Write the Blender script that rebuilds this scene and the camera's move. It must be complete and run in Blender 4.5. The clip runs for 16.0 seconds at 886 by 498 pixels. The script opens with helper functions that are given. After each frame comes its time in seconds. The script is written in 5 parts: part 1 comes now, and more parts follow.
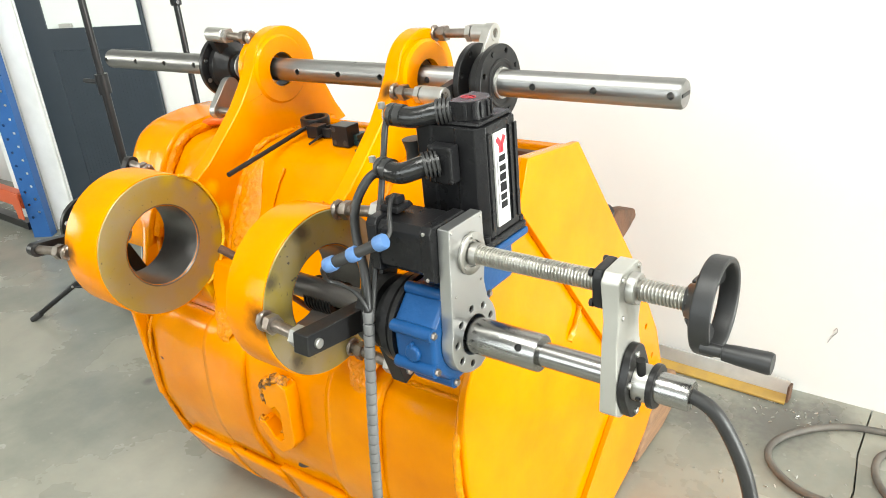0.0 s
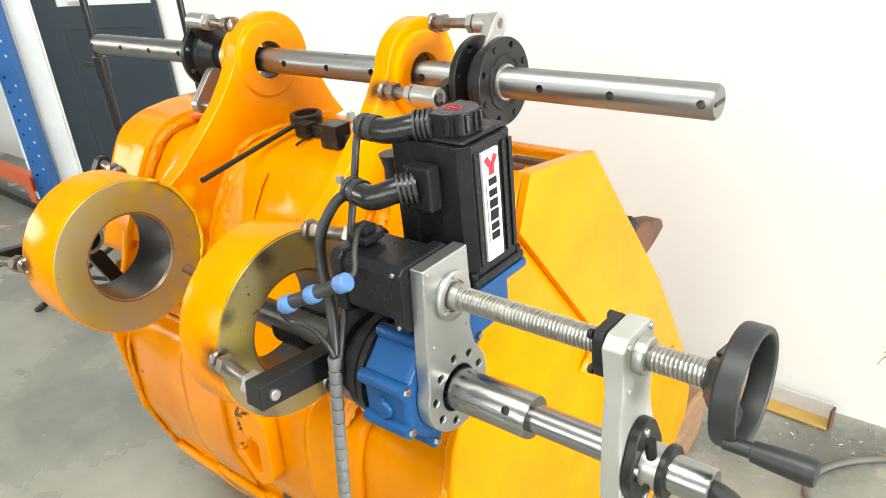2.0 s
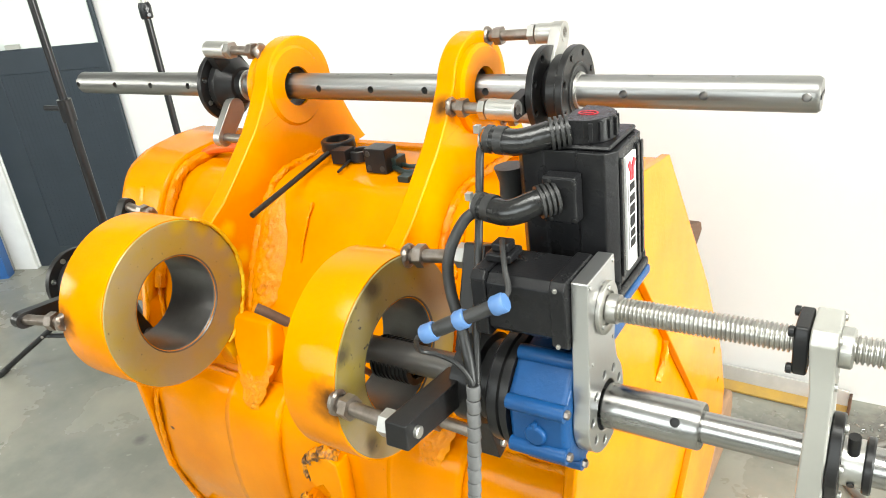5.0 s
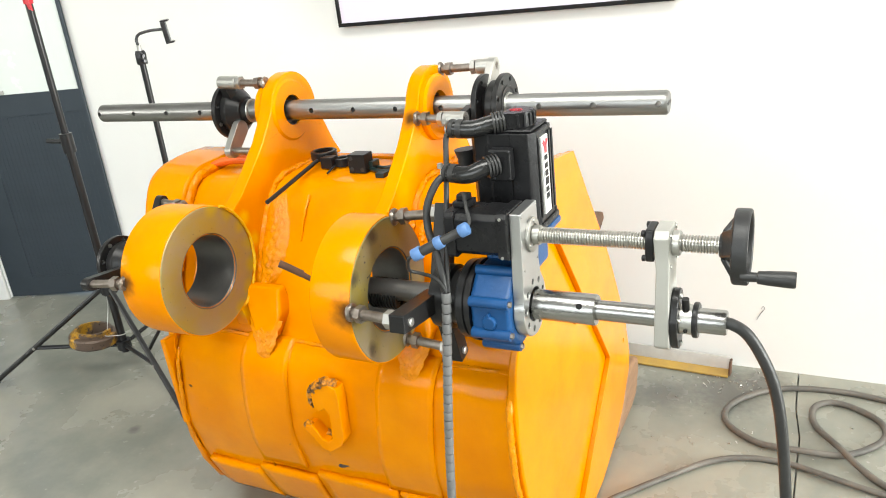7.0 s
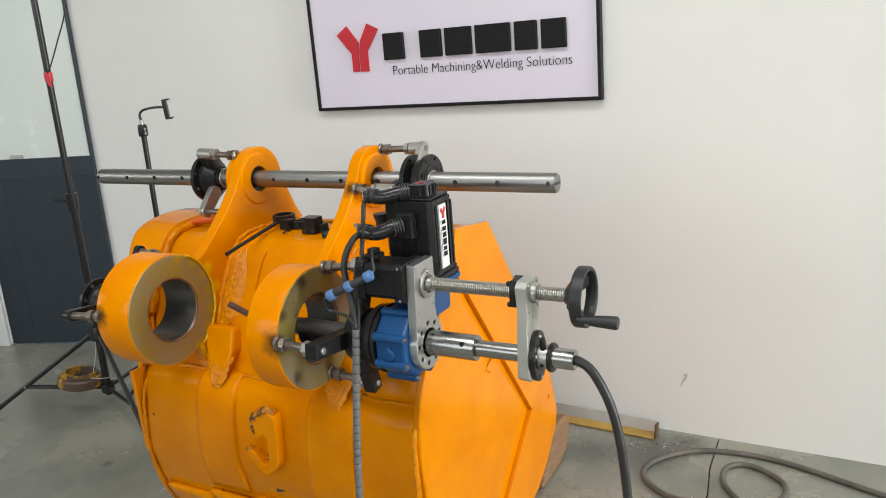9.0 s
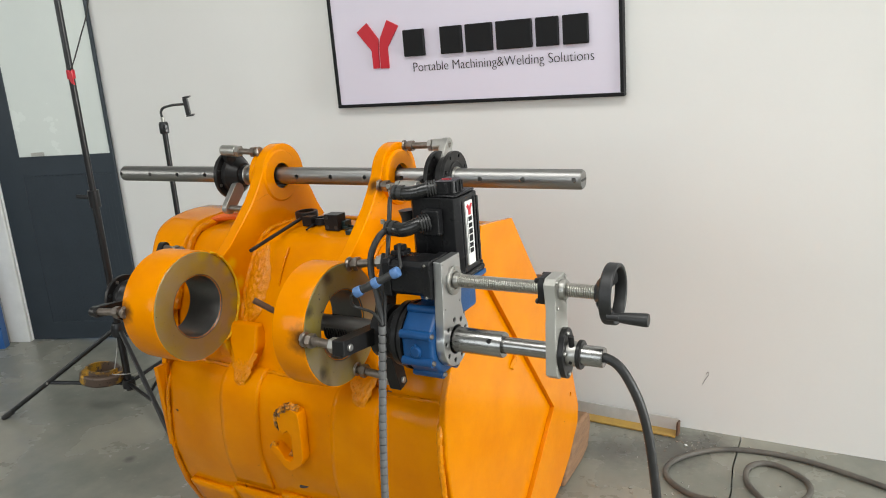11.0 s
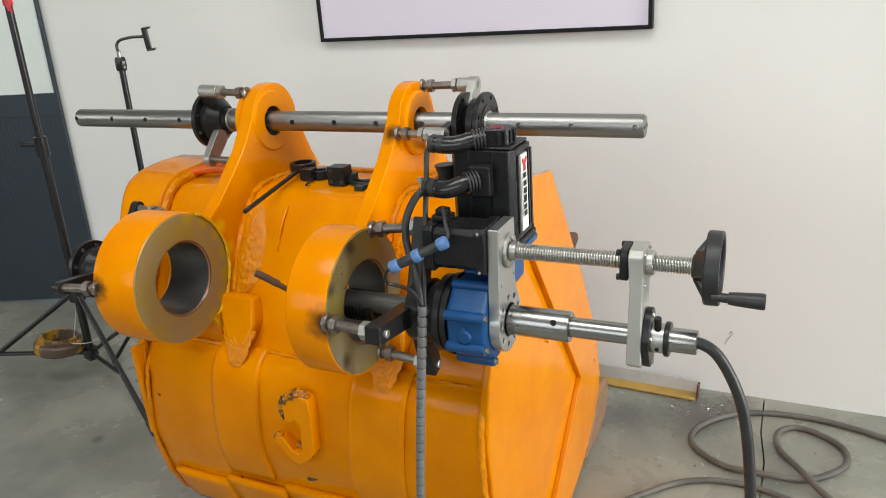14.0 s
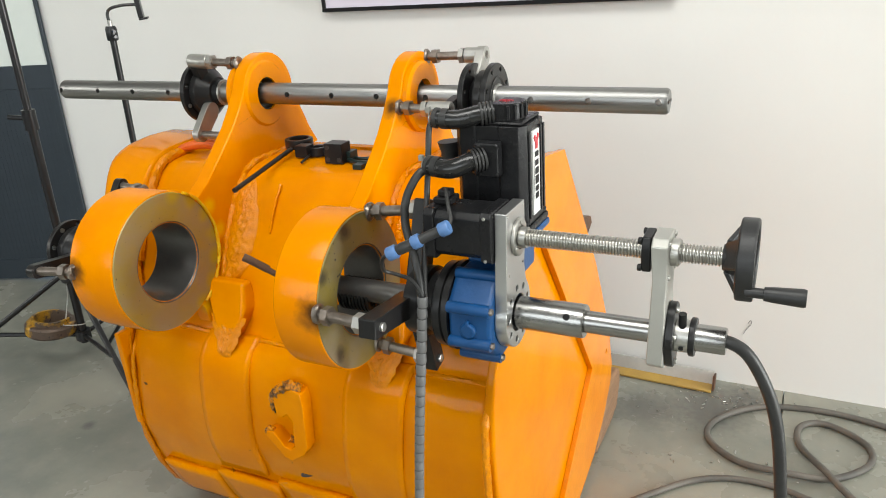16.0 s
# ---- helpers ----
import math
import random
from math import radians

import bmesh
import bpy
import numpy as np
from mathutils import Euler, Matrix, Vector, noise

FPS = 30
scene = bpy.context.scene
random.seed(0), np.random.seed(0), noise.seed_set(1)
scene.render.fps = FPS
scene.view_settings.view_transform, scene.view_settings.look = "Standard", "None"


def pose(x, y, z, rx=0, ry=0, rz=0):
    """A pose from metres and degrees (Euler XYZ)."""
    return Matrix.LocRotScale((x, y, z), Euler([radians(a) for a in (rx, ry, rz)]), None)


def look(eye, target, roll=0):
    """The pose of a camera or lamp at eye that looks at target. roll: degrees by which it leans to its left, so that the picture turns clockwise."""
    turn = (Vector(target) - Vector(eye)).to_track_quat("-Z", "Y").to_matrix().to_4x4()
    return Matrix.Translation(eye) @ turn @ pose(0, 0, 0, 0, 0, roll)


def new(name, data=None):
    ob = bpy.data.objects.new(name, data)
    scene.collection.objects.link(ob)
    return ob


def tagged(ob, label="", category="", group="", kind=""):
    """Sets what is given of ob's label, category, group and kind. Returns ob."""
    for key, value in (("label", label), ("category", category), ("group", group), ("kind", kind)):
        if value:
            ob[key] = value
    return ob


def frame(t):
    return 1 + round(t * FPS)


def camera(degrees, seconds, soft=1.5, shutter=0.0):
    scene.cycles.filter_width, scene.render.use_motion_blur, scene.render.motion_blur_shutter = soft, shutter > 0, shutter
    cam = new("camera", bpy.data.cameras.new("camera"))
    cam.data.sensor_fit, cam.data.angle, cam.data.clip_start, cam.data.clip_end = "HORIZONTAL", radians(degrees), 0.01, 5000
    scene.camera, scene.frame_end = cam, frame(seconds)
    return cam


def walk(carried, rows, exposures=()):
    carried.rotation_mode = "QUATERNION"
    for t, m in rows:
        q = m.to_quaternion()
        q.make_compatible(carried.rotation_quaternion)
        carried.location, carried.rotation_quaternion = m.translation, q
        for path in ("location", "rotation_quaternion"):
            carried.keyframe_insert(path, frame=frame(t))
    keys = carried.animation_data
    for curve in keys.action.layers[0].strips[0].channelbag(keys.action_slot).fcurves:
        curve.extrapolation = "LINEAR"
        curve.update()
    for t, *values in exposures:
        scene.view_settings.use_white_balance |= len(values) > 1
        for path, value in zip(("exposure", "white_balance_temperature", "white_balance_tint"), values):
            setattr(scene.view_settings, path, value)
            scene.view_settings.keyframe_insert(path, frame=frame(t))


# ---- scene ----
# camera and walk
cam = camera(60.2, 16.0, soft=1.0)
PATH = [
    (0, (-0.004, 0.013, 1.576), (-1.139, 1.429, 0.736), -4.7),
    (0.5, (-0.027, 0.053, 1.576), (-1.168, 1.457, 0.723), -4.9),
    (1, (-0.059, 0.11, 1.577), (-1.206, 1.5, 0.709), -4.7),
    (1.5, (-0.066, 0.166, 1.576), (-1.238, 1.527, 0.696), -4.9),
    (2, (-0.07, 0.228, 1.567), (-1.265, 1.561, 0.675), -5.1),
    (2.5, (-0.092, 0.291, 1.552), (-1.293, 1.612, 0.651), -5.6),
    (3, (-0.205, 0.313, 1.542), (-1.378, 1.652, 0.631), -6.1),
    (3.2, (-0.27, 0.305, 1.551), (-1.426, 1.655, 0.632), -6.3),
    (3.6, (-0.331, 0.282, 1.552), (-1.464, 1.659, 0.644), -6.5),
    (4, (-0.362, 0.239, 1.552), (-1.466, 1.648, 0.661), -6.5),
    (4.5, (-0.362, 0.167, 1.552), (-1.430, 1.620, 0.687), -6.6),
    (4.9, (-0.336, 0.106, 1.556), (-1.377, 1.587, 0.707), -6.7),
    (5.3, (-0.289, 0.05, 1.564), (-1.315, 1.547, 0.724), -6.8),
    (5.5, (-0.243, 0.008, 1.568), (-1.262, 1.513, 0.733), -7.0),
    (6, (-0.183, -0.112, 1.588), (-1.185, 1.41, 0.764), -8.1),
    (6.5, (-0.181, -0.273, 1.583), (-1.119, 1.307, 0.795), -8.0),
    (7, (-0.138, -0.394, 1.593), (-1.032, 1.238, 0.859), -5.8),
    (7.5, (-0.028, -0.445, 1.605), (-0.918, 1.216, 0.938), -3.6),
    (8, (0.123, -0.498, 1.612), (-0.786, 1.178, 1.007), -2.9),
    (8.5, (0.197, -0.55, 1.615), (-0.729, 1.133, 1.058), -3.3),
    (9, (0.219, -0.579, 1.615), (-0.72, 1.106, 1.085), -3.5),
    (9.7, (0.224, -0.595, 1.615), (-0.727, 1.085, 1.096), -3.6),
    (10.25, (0.213, -0.600, 1.615), (-0.746, 1.075, 1.094), -3.7),
    (10.8, (0.194, -0.595, 1.614), (-0.771, 1.074, 1.084), -3.7),
    (11.5, (0.164, -0.574, 1.609), (-0.8, 1.091, 1.064), -3.7),
    (12, (0.13, -0.54, 1.604), (-0.827, 1.123, 1.04), -3.6),
    (12.5, (0.082, -0.497, 1.604), (-0.852, 1.169, 1.013), -3.5),
    (13, (0.013, -0.457, 1.611), (-0.892, 1.214, 0.987), -3.5),
    (13.5, (-0.072, -0.429, 1.603), (-0.938, 1.248, 0.943), -3.3),
    (14, (-0.141, -0.413, 1.587), (-0.975, 1.269, 0.896), -3.2),
    (14.5, (-0.167, -0.405, 1.575), (-0.977, 1.278, 0.859), -2.9),
    (15, (-0.174, -0.369, 1.57), (-0.98, 1.308, 0.838), -2.7),
    (15.5, (-0.18, -0.326, 1.563), (-1.003, 1.34, 0.824), -2.7),
    (16, (-0.189, -0.293, 1.55), (-1.036, 1.361, 0.81), -2.9),
]
EXPOSURES = [(0.0, 0.5, 6700, 4), (2.4, 0.5, 6700, 4), (3.0, 0.62, 6700, 4), (5.3, 0.56, 6700, 4), (6.5, 0.52, 6700, 4), (7.0, 0.4, 6700, 5), (7.5, 0.26, 6650, 6), (8.0, -0.45, 6600, 7), (9.0, -0.47, 6600, 7),
             (12.0, -0.49, 6600, 7), (14.0, -0.43, 6600, 7), (14.6, -0.35, 6600, 7), (14.9, -0.21, 6600, 7), (15.4, -0.15, 6650, 6), (16.0, -0.21, 6650, 6)]
walk(cam, [(t, look(eye, target, roll)) for t, eye, target, roll in PATH], EXPOSURES)

# world and light: a bright overcast day outside, coming in by a wide gate, with unseen fill lamps added
world = bpy.data.worlds.new("sky")
scene.world = world
world.use_nodes = True
wn = world.node_tree.nodes
sky = wn.new("ShaderNodeTexSky")
sky.sky_type, sky.sun_disc, sky.sun_elevation, sky.sun_rotation = "NISHITA", False, radians(50), radians(120)
wn["Background"].inputs["Strength"].default_value = 0.12
world.node_tree.links.new(sky.outputs[0], wn["Background"].inputs["Color"])


def area(name, m, sx, sy, watts, color):
    lamp = bpy.data.lights.new(name, "AREA")
    lamp.shape, lamp.size, lamp.size_y, lamp.energy, lamp.color = "RECTANGLE", sx, sy, watts, color
    ob = new(name, lamp)
    ob.matrix_world = m
    return ob


# daylight through the gate in the east wall
area("gate_daylight", look((8.2, 0.98, 1.9), (0, 0.9, 0.7)), 2.0, 3.4, 930, (0.972, 0.985, 0.995))
# added frontal fill at an assumed, unseen opening in the south wall
area("fill_daylight", look((-1.2, -4.85, 2.6), (-1.0, 1.0, 1.0)), 6.0, 2.2, 150, (0.95, 0.98, 1.0))
# added fill for the left side; the west wall has no window
area("fill_daylight", look((-6.9, -1.6, 2.4), (-3.0, 1.0, 0.8)), 3.0, 1.6, 125, (1.0, 0.99, 0.97))
# unseen overhead lamp, added to brighten the floor and upward faces
area("overhead_fill", look((-0.2, -0.5, 4.28), (-0.2, -0.5001, 0.0)), 3.4, 1.4, 150, (1.0, 0.99, 0.97))


# ---- materials ----
def material(name, color, rough=0.5, metal=0.0, color2=None, scale=8.0, mix=0.5, bump=0.0, bump_scale=60.0, rough_var=0.1, fine=None, coat=0.0, contrast=(0.35, 0.65), stretch=None, spec=0.5):
    m = bpy.data.materials.new(name)
    m.use_nodes = True
    t = m.node_tree
    n, k = t.nodes, t.links
    b = n["Principled BSDF"]
    b.inputs["Metallic"].default_value = metal
    b.inputs["Coat Weight"].default_value = coat
    b.inputs["Specular IOR Level"].default_value = spec
    b.inputs["Coat Roughness"].default_value = 0.12
    co = n.new("ShaderNodeTexCoord")
    src = co.outputs["Object"]
    if stretch:
        mp = n.new("ShaderNodeMapping")
        mp.inputs["Scale"].default_value = stretch
        k.new(src, mp.inputs[0])
        src = mp.outputs[0]
    big = n.new("ShaderNodeTexNoise")
    big.inputs["Scale"].default_value, big.inputs["Detail"].default_value, big.inputs["Roughness"].default_value = scale, 6, 0.6
    k.new(src, big.inputs["Vector"])
    ramp = n.new("ShaderNodeValToRGB")
    ramp.color_ramp.elements[0].position, ramp.color_ramp.elements[1].position = contrast
    c2 = color2 or tuple(c * 0.8 for c in color)
    ramp.color_ramp.elements[0].color = (*[a + (b_ - a) * mix for a, b_ in zip(color, c2)], 1)
    ramp.color_ramp.elements[1].color = (*color, 1)
    k.new(big.outputs["Fac"], ramp.inputs[0])
    col = ramp.outputs[0]
    small = n.new("ShaderNodeTexNoise")
    small.inputs["Scale"].default_value, small.inputs["Detail"].default_value = bump_scale, 5
    k.new(src, small.inputs["Vector"])
    if fine:
        fcol, lo, hi = fine
        fr = n.new("ShaderNodeValToRGB")
        fr.color_ramp.elements[0].position, fr.color_ramp.elements[1].position = lo, hi
        fr.color_ramp.elements[0].color, fr.color_ramp.elements[1].color = (0, 0, 0, 1), (1, 1, 1, 1)
        k.new(small.outputs["Fac"], fr.inputs[0])
        mx = n.new("ShaderNodeMix")
        mx.data_type = "RGBA"
        mx.inputs["B"].default_value = (*fcol, 1)
        k.new(fr.outputs[0], mx.inputs["Factor"])
        k.new(col, mx.inputs["A"])
        col = mx.outputs["Result"]
    k.new(col, b.inputs["Base Color"])
    rr = n.new("ShaderNodeMapRange")
    rr.inputs["To Min"].default_value, rr.inputs["To Max"].default_value = max(0.02, rough - rough_var), min(1, rough + rough_var)
    k.new(big.outputs["Fac"], rr.inputs["Value"])
    k.new(rr.outputs[0], b.inputs["Roughness"])
    if bump:
        bp = n.new("ShaderNodeBump")
        bp.inputs["Strength"].default_value, bp.inputs["Distance"].default_value = bump, 0.004
        grain = n.new("ShaderNodeTexNoise")
        grain.inputs["Scale"].default_value, grain.inputs["Detail"].default_value = bump_scale * 7, 3
        k.new(src, grain.inputs["Vector"])
        both = n.new("ShaderNodeMath")
        both.operation = "MULTIPLY_ADD"
        both.inputs[1].default_value = 0.22
        k.new(grain.outputs["Fac"], both.inputs[0])
        k.new(small.outputs["Fac"], both.inputs[2])
        k.new(both.outputs[0], bp.inputs["Height"])
        k.new(bp.outputs[0], b.inputs["Normal"])
    return m


ORANGE = material("orange_enamel", (0.79, 0.266, 0.0), 0.13, 0, (0.70, 0.208, 0.0), 5.0, 0.9, 0.30, 22, 0.05, ((0.10, 0.045, 0.012), 0.725, 0.76), spec=0.15)
SOOTY = material("orange_enamel_burnt", (0.79, 0.266, 0.0), 0.13, 0, (0.70, 0.208, 0.0), 5.0, 0.9, 0.30, 22, 0.05, ((0.10, 0.045, 0.012), 0.725, 0.76), spec=0.15)
YELLOWWELD = material("yellow_overspray_weld", (0.74, 0.46, 0.006), 0.35, 0, (0.70, 0.32, 0.004), 30, 0.8, 0.8, 70, 0.08, spec=0.3)
BURNTWELD = material("burnt_weld", (0.66, 0.24, 0.003), 0.34, 0, (0.10, 0.055, 0.03), 48, 1.0, 0.9, 80, 0.08, contrast=(0.40, 0.54), spec=0.35)
WELD = material("painted_weld", (0.76, 0.262, 0.0), 0.15, 0, (0.64, 0.20, 0.001), 30, 0.8, 0.9, 70, 0.06, ((0.08, 0.045, 0.015), 0.74, 0.80), spec=0.3)
RAWSTEEL = material("ground_steel_face", (0.29, 0.245, 0.175), 0.42, 0.35, (0.32, 0.25, 0.05), 7, 1.0, 0.08, 90, 0.08, ((0.05, 0.04, 0.035), 0.67, 0.75))
RAWBURNT = material("ground_steel_face_burnt", (0.23, 0.19, 0.13), 0.42, 0.35, (0.25, 0.19, 0.03), 7, 1.0, 0.08, 90, 0.08, ((0.05, 0.04, 0.035), 0.67, 0.75))
BORE = material("bored_steel", (0.13, 0.125, 0.12), 0.36, 0.7, (0.08, 0.076, 0.07), 12, 0.7, 0.05, 200)
CHROME = material("ground_steel_bar", (0.31, 0.306, 0.298), 0.41, 1.0, (0.25, 0.246, 0.24), 6, 0.6, 0.02, 300, 0.05, stretch=(1, 14, 14))
POLISHED = material("polished_spindle", (0.36, 0.355, 0.345), 0.26, 1.0, (0.28, 0.275, 0.265), 5, 0.7, 0.03, 120, 0.06, stretch=(1, 9, 9))
SCREWST = material("screw_steel", (0.56, 0.545, 0.51), 0.34, 1.0, (0.45, 0.43, 0.40), 40, 0.5)
ZINC = material("cast_zinc", (0.50, 0.49, 0.46), 0.4, 0.9, (0.40, 0.39, 0.37), 25, 0.6, 0.06, 160)
BOLT = material("oily_bolt_steel", (0.30, 0.265, 0.235), 0.36, 0.85, (0.17, 0.13, 0.10), 40, 0.7, 0.1, 200)
GREYPAINT = material("nickel_plate", (0.45, 0.445, 0.41), 0.42, 0.45, (0.40, 0.39, 0.36), 12, 0.6, 0.03, 200, 0.05)
SILVER = material("milled_aluminium", (0.52, 0.52, 0.515), 0.3, 0.9, (0.52, 0.52, 0.51), 8, 0.6, 0.03, 250, 0.05, stretch=(1, 12, 1))
BLACKOX = material("black_oxide_steel", (0.014, 0.014, 0.015), 0.32, 0.1, (0.022, 0.021, 0.020), 16, 0.8, 0.04, 140, spec=0.26)
BLACKPAINT = material("black_motor_paint", (0.010, 0.010, 0.011), 0.28, 0.0, (0.016, 0.016, 0.017), 20, 0.8, 0.1, 260, spec=0.24)
RUBBER = material("black_rubber", (0.018, 0.018, 0.018), 0.45, 0, (0.03, 0.03, 0.03), 30, 0.6, 0.1, 200)
SATINBLACK = material("satin_black_plastic", (0.016, 0.016, 0.017), 0.46, 0, (0.024, 0.024, 0.024), 18, 0.6, 0.08, 240, 0.06)
GLOSSBLACK = material("glossy_black_plastic", (0.013, 0.013, 0.013), 0.2, 0, (0.02, 0.02, 0.02), 30, 0.5, 0.15, 90)
GREYWRAP = material("grey_wrap", (0.15, 0.15, 0.15), 0.45, 0, (0.11, 0.11, 0.11), 30, 0.6)
BLUE = material("blue_enamel", (0.008, 0.066, 0.200), 0.33, 0, (0.007, 0.052, 0.160), 20, 0.7, 0.15, 120, 0.06, ((0.02, 0.04, 0.07), 0.70, 0.78), spec=0.32)
LIGHTBLUE = material("light_blue_plastic", (0.09, 0.19, 0.40), 0.38, 0, (0.075, 0.16, 0.35), 40, 0.5)
WALLM = material("white_wall_paint", (0.79, 0.785, 0.765), 0.75, 0, (0.76, 0.755, 0.735), 1.3, 0.8, 0.12, 45, 0.08)
FLOORM = material("sealed_concrete", (0.315, 0.308, 0.258), 0.27, 0, (0.175, 0.184, 0.158), 1.6, 0.9, 0.06, 26, 0.10, ((0.36, 0.355, 0.32), 0.66, 0.80), contrast=(0.38, 0.62))
CEILM = material("ceiling_paint", (0.42, 0.42, 0.41), 0.8)
HALLM = material("grey_hall_wall", (0.22, 0.225, 0.22), 0.8, 0, (0.17, 0.175, 0.17), 2.0, 0.8)
DOORM = material("dark_slate_door", (0.022, 0.031, 0.041), 0.42, 0.1, (0.028, 0.038, 0.05), 5, 0.7, 0.05, 120)
FROST = material("frosted_door_glass", (0.62, 0.66, 0.63), 0.25, 0, (0.58, 0.62, 0.6), 2, 0.7)
WHITEM = material("white_plastic", (0.82, 0.82, 0.80), 0.45)
SIGNM = material("lilac_white_panel", (0.73, 0.68, 0.79), 0.35, 0, (0.71, 0.66, 0.77), 1.5, 0.6)
INK = material("black_sign_plastic", (0.009, 0.009, 0.010), 0.5, spec=0.2)
REDM = material("red_sign_plastic", (0.55, 0.015, 0.03), 0.35, 0, (0.5, 0.012, 0.025), 10, 0.5)
STANDM = material("black_stand_tube", (0.012, 0.012, 0.013), 0.32, 0.2, (0.02, 0.02, 0.022), 20, 0.6)
WOOD = material("weathered_wood", (0.30, 0.17, 0.09), 0.75, 0, (0.18, 0.10, 0.055), 9, 0.9, 0.5, 60, 0.1, stretch=(1, 1, 6))
RUST = material("rusty_steel", (0.16, 0.075, 0.04), 0.7, 0.3, (0.07, 0.04, 0.025), 22, 0.9, 0.5, 110)
GALV = material("galvanised_steel", (0.60, 0.60, 0.58), 0.5, 0.45, (0.46, 0.46, 0.44), 14, 0.7, 0.08, 120)
YELLOWLIT = material("yellow_lit_steel", (0.50, 0.31, 0.06), 0.55, 0, (0.35, 0.22, 0.07), 12, 0.8, 0.2, 80)
RACKBLUE = material("blue_rack_enamel", (0.02, 0.11, 0.33), 0.4, 0, (0.02, 0.09, 0.28), 8, 0.6)
RACKRED = material("orange_rack_enamel", (0.62, 0.12, 0.045), 0.42, 0, (0.55, 0.10, 0.035), 8, 0.6)
CABLEM = material("dusty_cable", (0.075, 0.07, 0.062), 0.6, 0, (0.14, 0.125, 0.105), 9, 0.9, 0.1, 150)
REDPLASTIC = material("orange_red_plastic", (0.72, 0.13, 0.015), 0.4)
GREENM = material("dark_green_grip", (0.008, 0.02, 0.018), 0.4)
RINGM = material("rusty_ring_with_paint", (0.12, 0.085, 0.065), 0.5, 0.4, (0.55, 0.30, 0.03), 11, 1.0, 0.3, 80, 0.1, ((0.05, 0.035, 0.03), 0.60, 0.68), contrast=(0.42, 0.50))
HOLESHADE = material("hole_shade", (0.035, 0.026, 0.02), 0.6, 0.1, (0.10, 0.055, 0.02), 40, 0.9, 0.3, 120)



def soot_spots(m, spots, tone=(0.03, 0.018, 0.01), most=0.93):
    """Burnt, sooty paint round the places where rods were welded on."""
    t = m.node_tree
    n, k = t.nodes, t.links
    b = n["Principled BSDF"]
    col = b.inputs["Base Color"].links[0].from_socket
    co = n.new("ShaderNodeTexCoord")
    ns = n.new("ShaderNodeTexNoise")
    ns.inputs["Scale"].default_value, ns.inputs["Detail"].default_value = 45, 5
    k.new(co.outputs["Object"], ns.inputs["Vector"])
    for place, radius in spots:
        d = n.new("ShaderNodeVectorMath")
        d.operation = "DISTANCE"
        d.inputs[1].default_value = place
        k.new(co.outputs["Object"], d.inputs[0])
        ad = n.new("ShaderNodeMath")
        ad.operation = "MULTIPLY_ADD"
        ad.inputs[1].default_value = radius * 0.9
        k.new(ns.outputs["Fac"], ad.inputs[0])
        k.new(d.outputs["Value"], ad.inputs[2])
        mr = n.new("ShaderNodeMapRange")
        mr.inputs["From Min"].default_value, mr.inputs["From Max"].default_value = radius * 0.75, radius * 1.55
        mr.inputs["To Min"].default_value, mr.inputs["To Max"].default_value = most, 0.0
        k.new(ad.outputs[0], mr.inputs["Value"])
        mx = n.new("ShaderNodeMix")
        mx.data_type = "RGBA"
        mx.inputs["B"].default_value = (*tone, 1)
        k.new(mr.outputs[0], mx.inputs["Factor"])
        k.new(col, mx.inputs["A"])
        col = mx.outputs["Result"]
    k.new(col, b.inputs["Base Color"])
    return m


# oily dirt on the concrete near the wall and by the bucket
soot_spots(FLOORM, [((-0.42, 2.13, 0), 0.16), ((-0.30, 2.24, 0), 0.10), ((-0.62, 2.05, 0), 0.14), ((-2.424, 1.203, 0), 0.03), ((-1.5, 0.55, 0), 0.25)], (0.10, 0.098, 0.09), 0.75)
soot_spots(RAWBURNT, [((0.295, -0.635, 0.937), 0.03), ((0.295, -0.44, 0.775), 0.028), ((0.295, -0.42, 1.075), 0.03), ((0.295, -0.605, 1.0), 0.02), ((0.295, -0.52, 1.06), 0.024), ((0.295, -0.58, 0.83), 0.02)], (0.045, 0.036, 0.03), 0.8)
# yellow overspray round the left boss
YEL = [(-0.212, BVX + 0.152 * math.cos(radians(a)), 0.922 + 0.152 * math.sin(radians(a))) for BVX in (-0.478,) for a in range(-60, 75, 22)]
soot_spots(RAWSTEEL, [(p, 0.026) for p in YEL], (0.42, 0.33, 0.01), 0.8)
soot_spots(SOOTY, [((-0.213, -0.478 + 0.176 * math.cos(radians(a)), 0.922 + 0.176 * math.sin(radians(a))), 0.024) for a in range(-60, 75, 22)], (0.80, 0.46, 0.002), 0.8)
# places from the bucket's base
soot_spots(SOOTY, [((0.290, -0.635, 0.937), 0.042), ((-0.325, -0.630, 0.945), 0.034), ((0.215, -0.150, 1.212), 0.028), ((-0.262, -0.098, 1.312), 0.022), ((0.295, -0.42, 1.06), 0.02)])
soot_spots(ORANGE, [((0.06, -0.40, 0.60), 0.028), ((0.10, -0.395, 0.612), 0.020), ((0.09, -0.385, 0.455), 0.012)], (0.06, 0.035, 0.02), 0.75)

# ---- helpers of this scene ----
# frame of the bucket and the machine: u along the bar, v towards the wall, w up
A = Matrix.Translation((-1.0, 1.2885, 0)) @ pose(0, 0, 0, 0, -1.0, 1.0)
I = Matrix.Identity(4)
BASES = {}


def thing(name, base, label, category, m=A, group="", kind=""):
    ob = new(name)
    ob.empty_display_size = 0.05
    ob.matrix_world = m @ Matrix.Translation(base)
    BASES[ob.name] = Vector(base)
    return tagged(ob, label, category, group, kind)


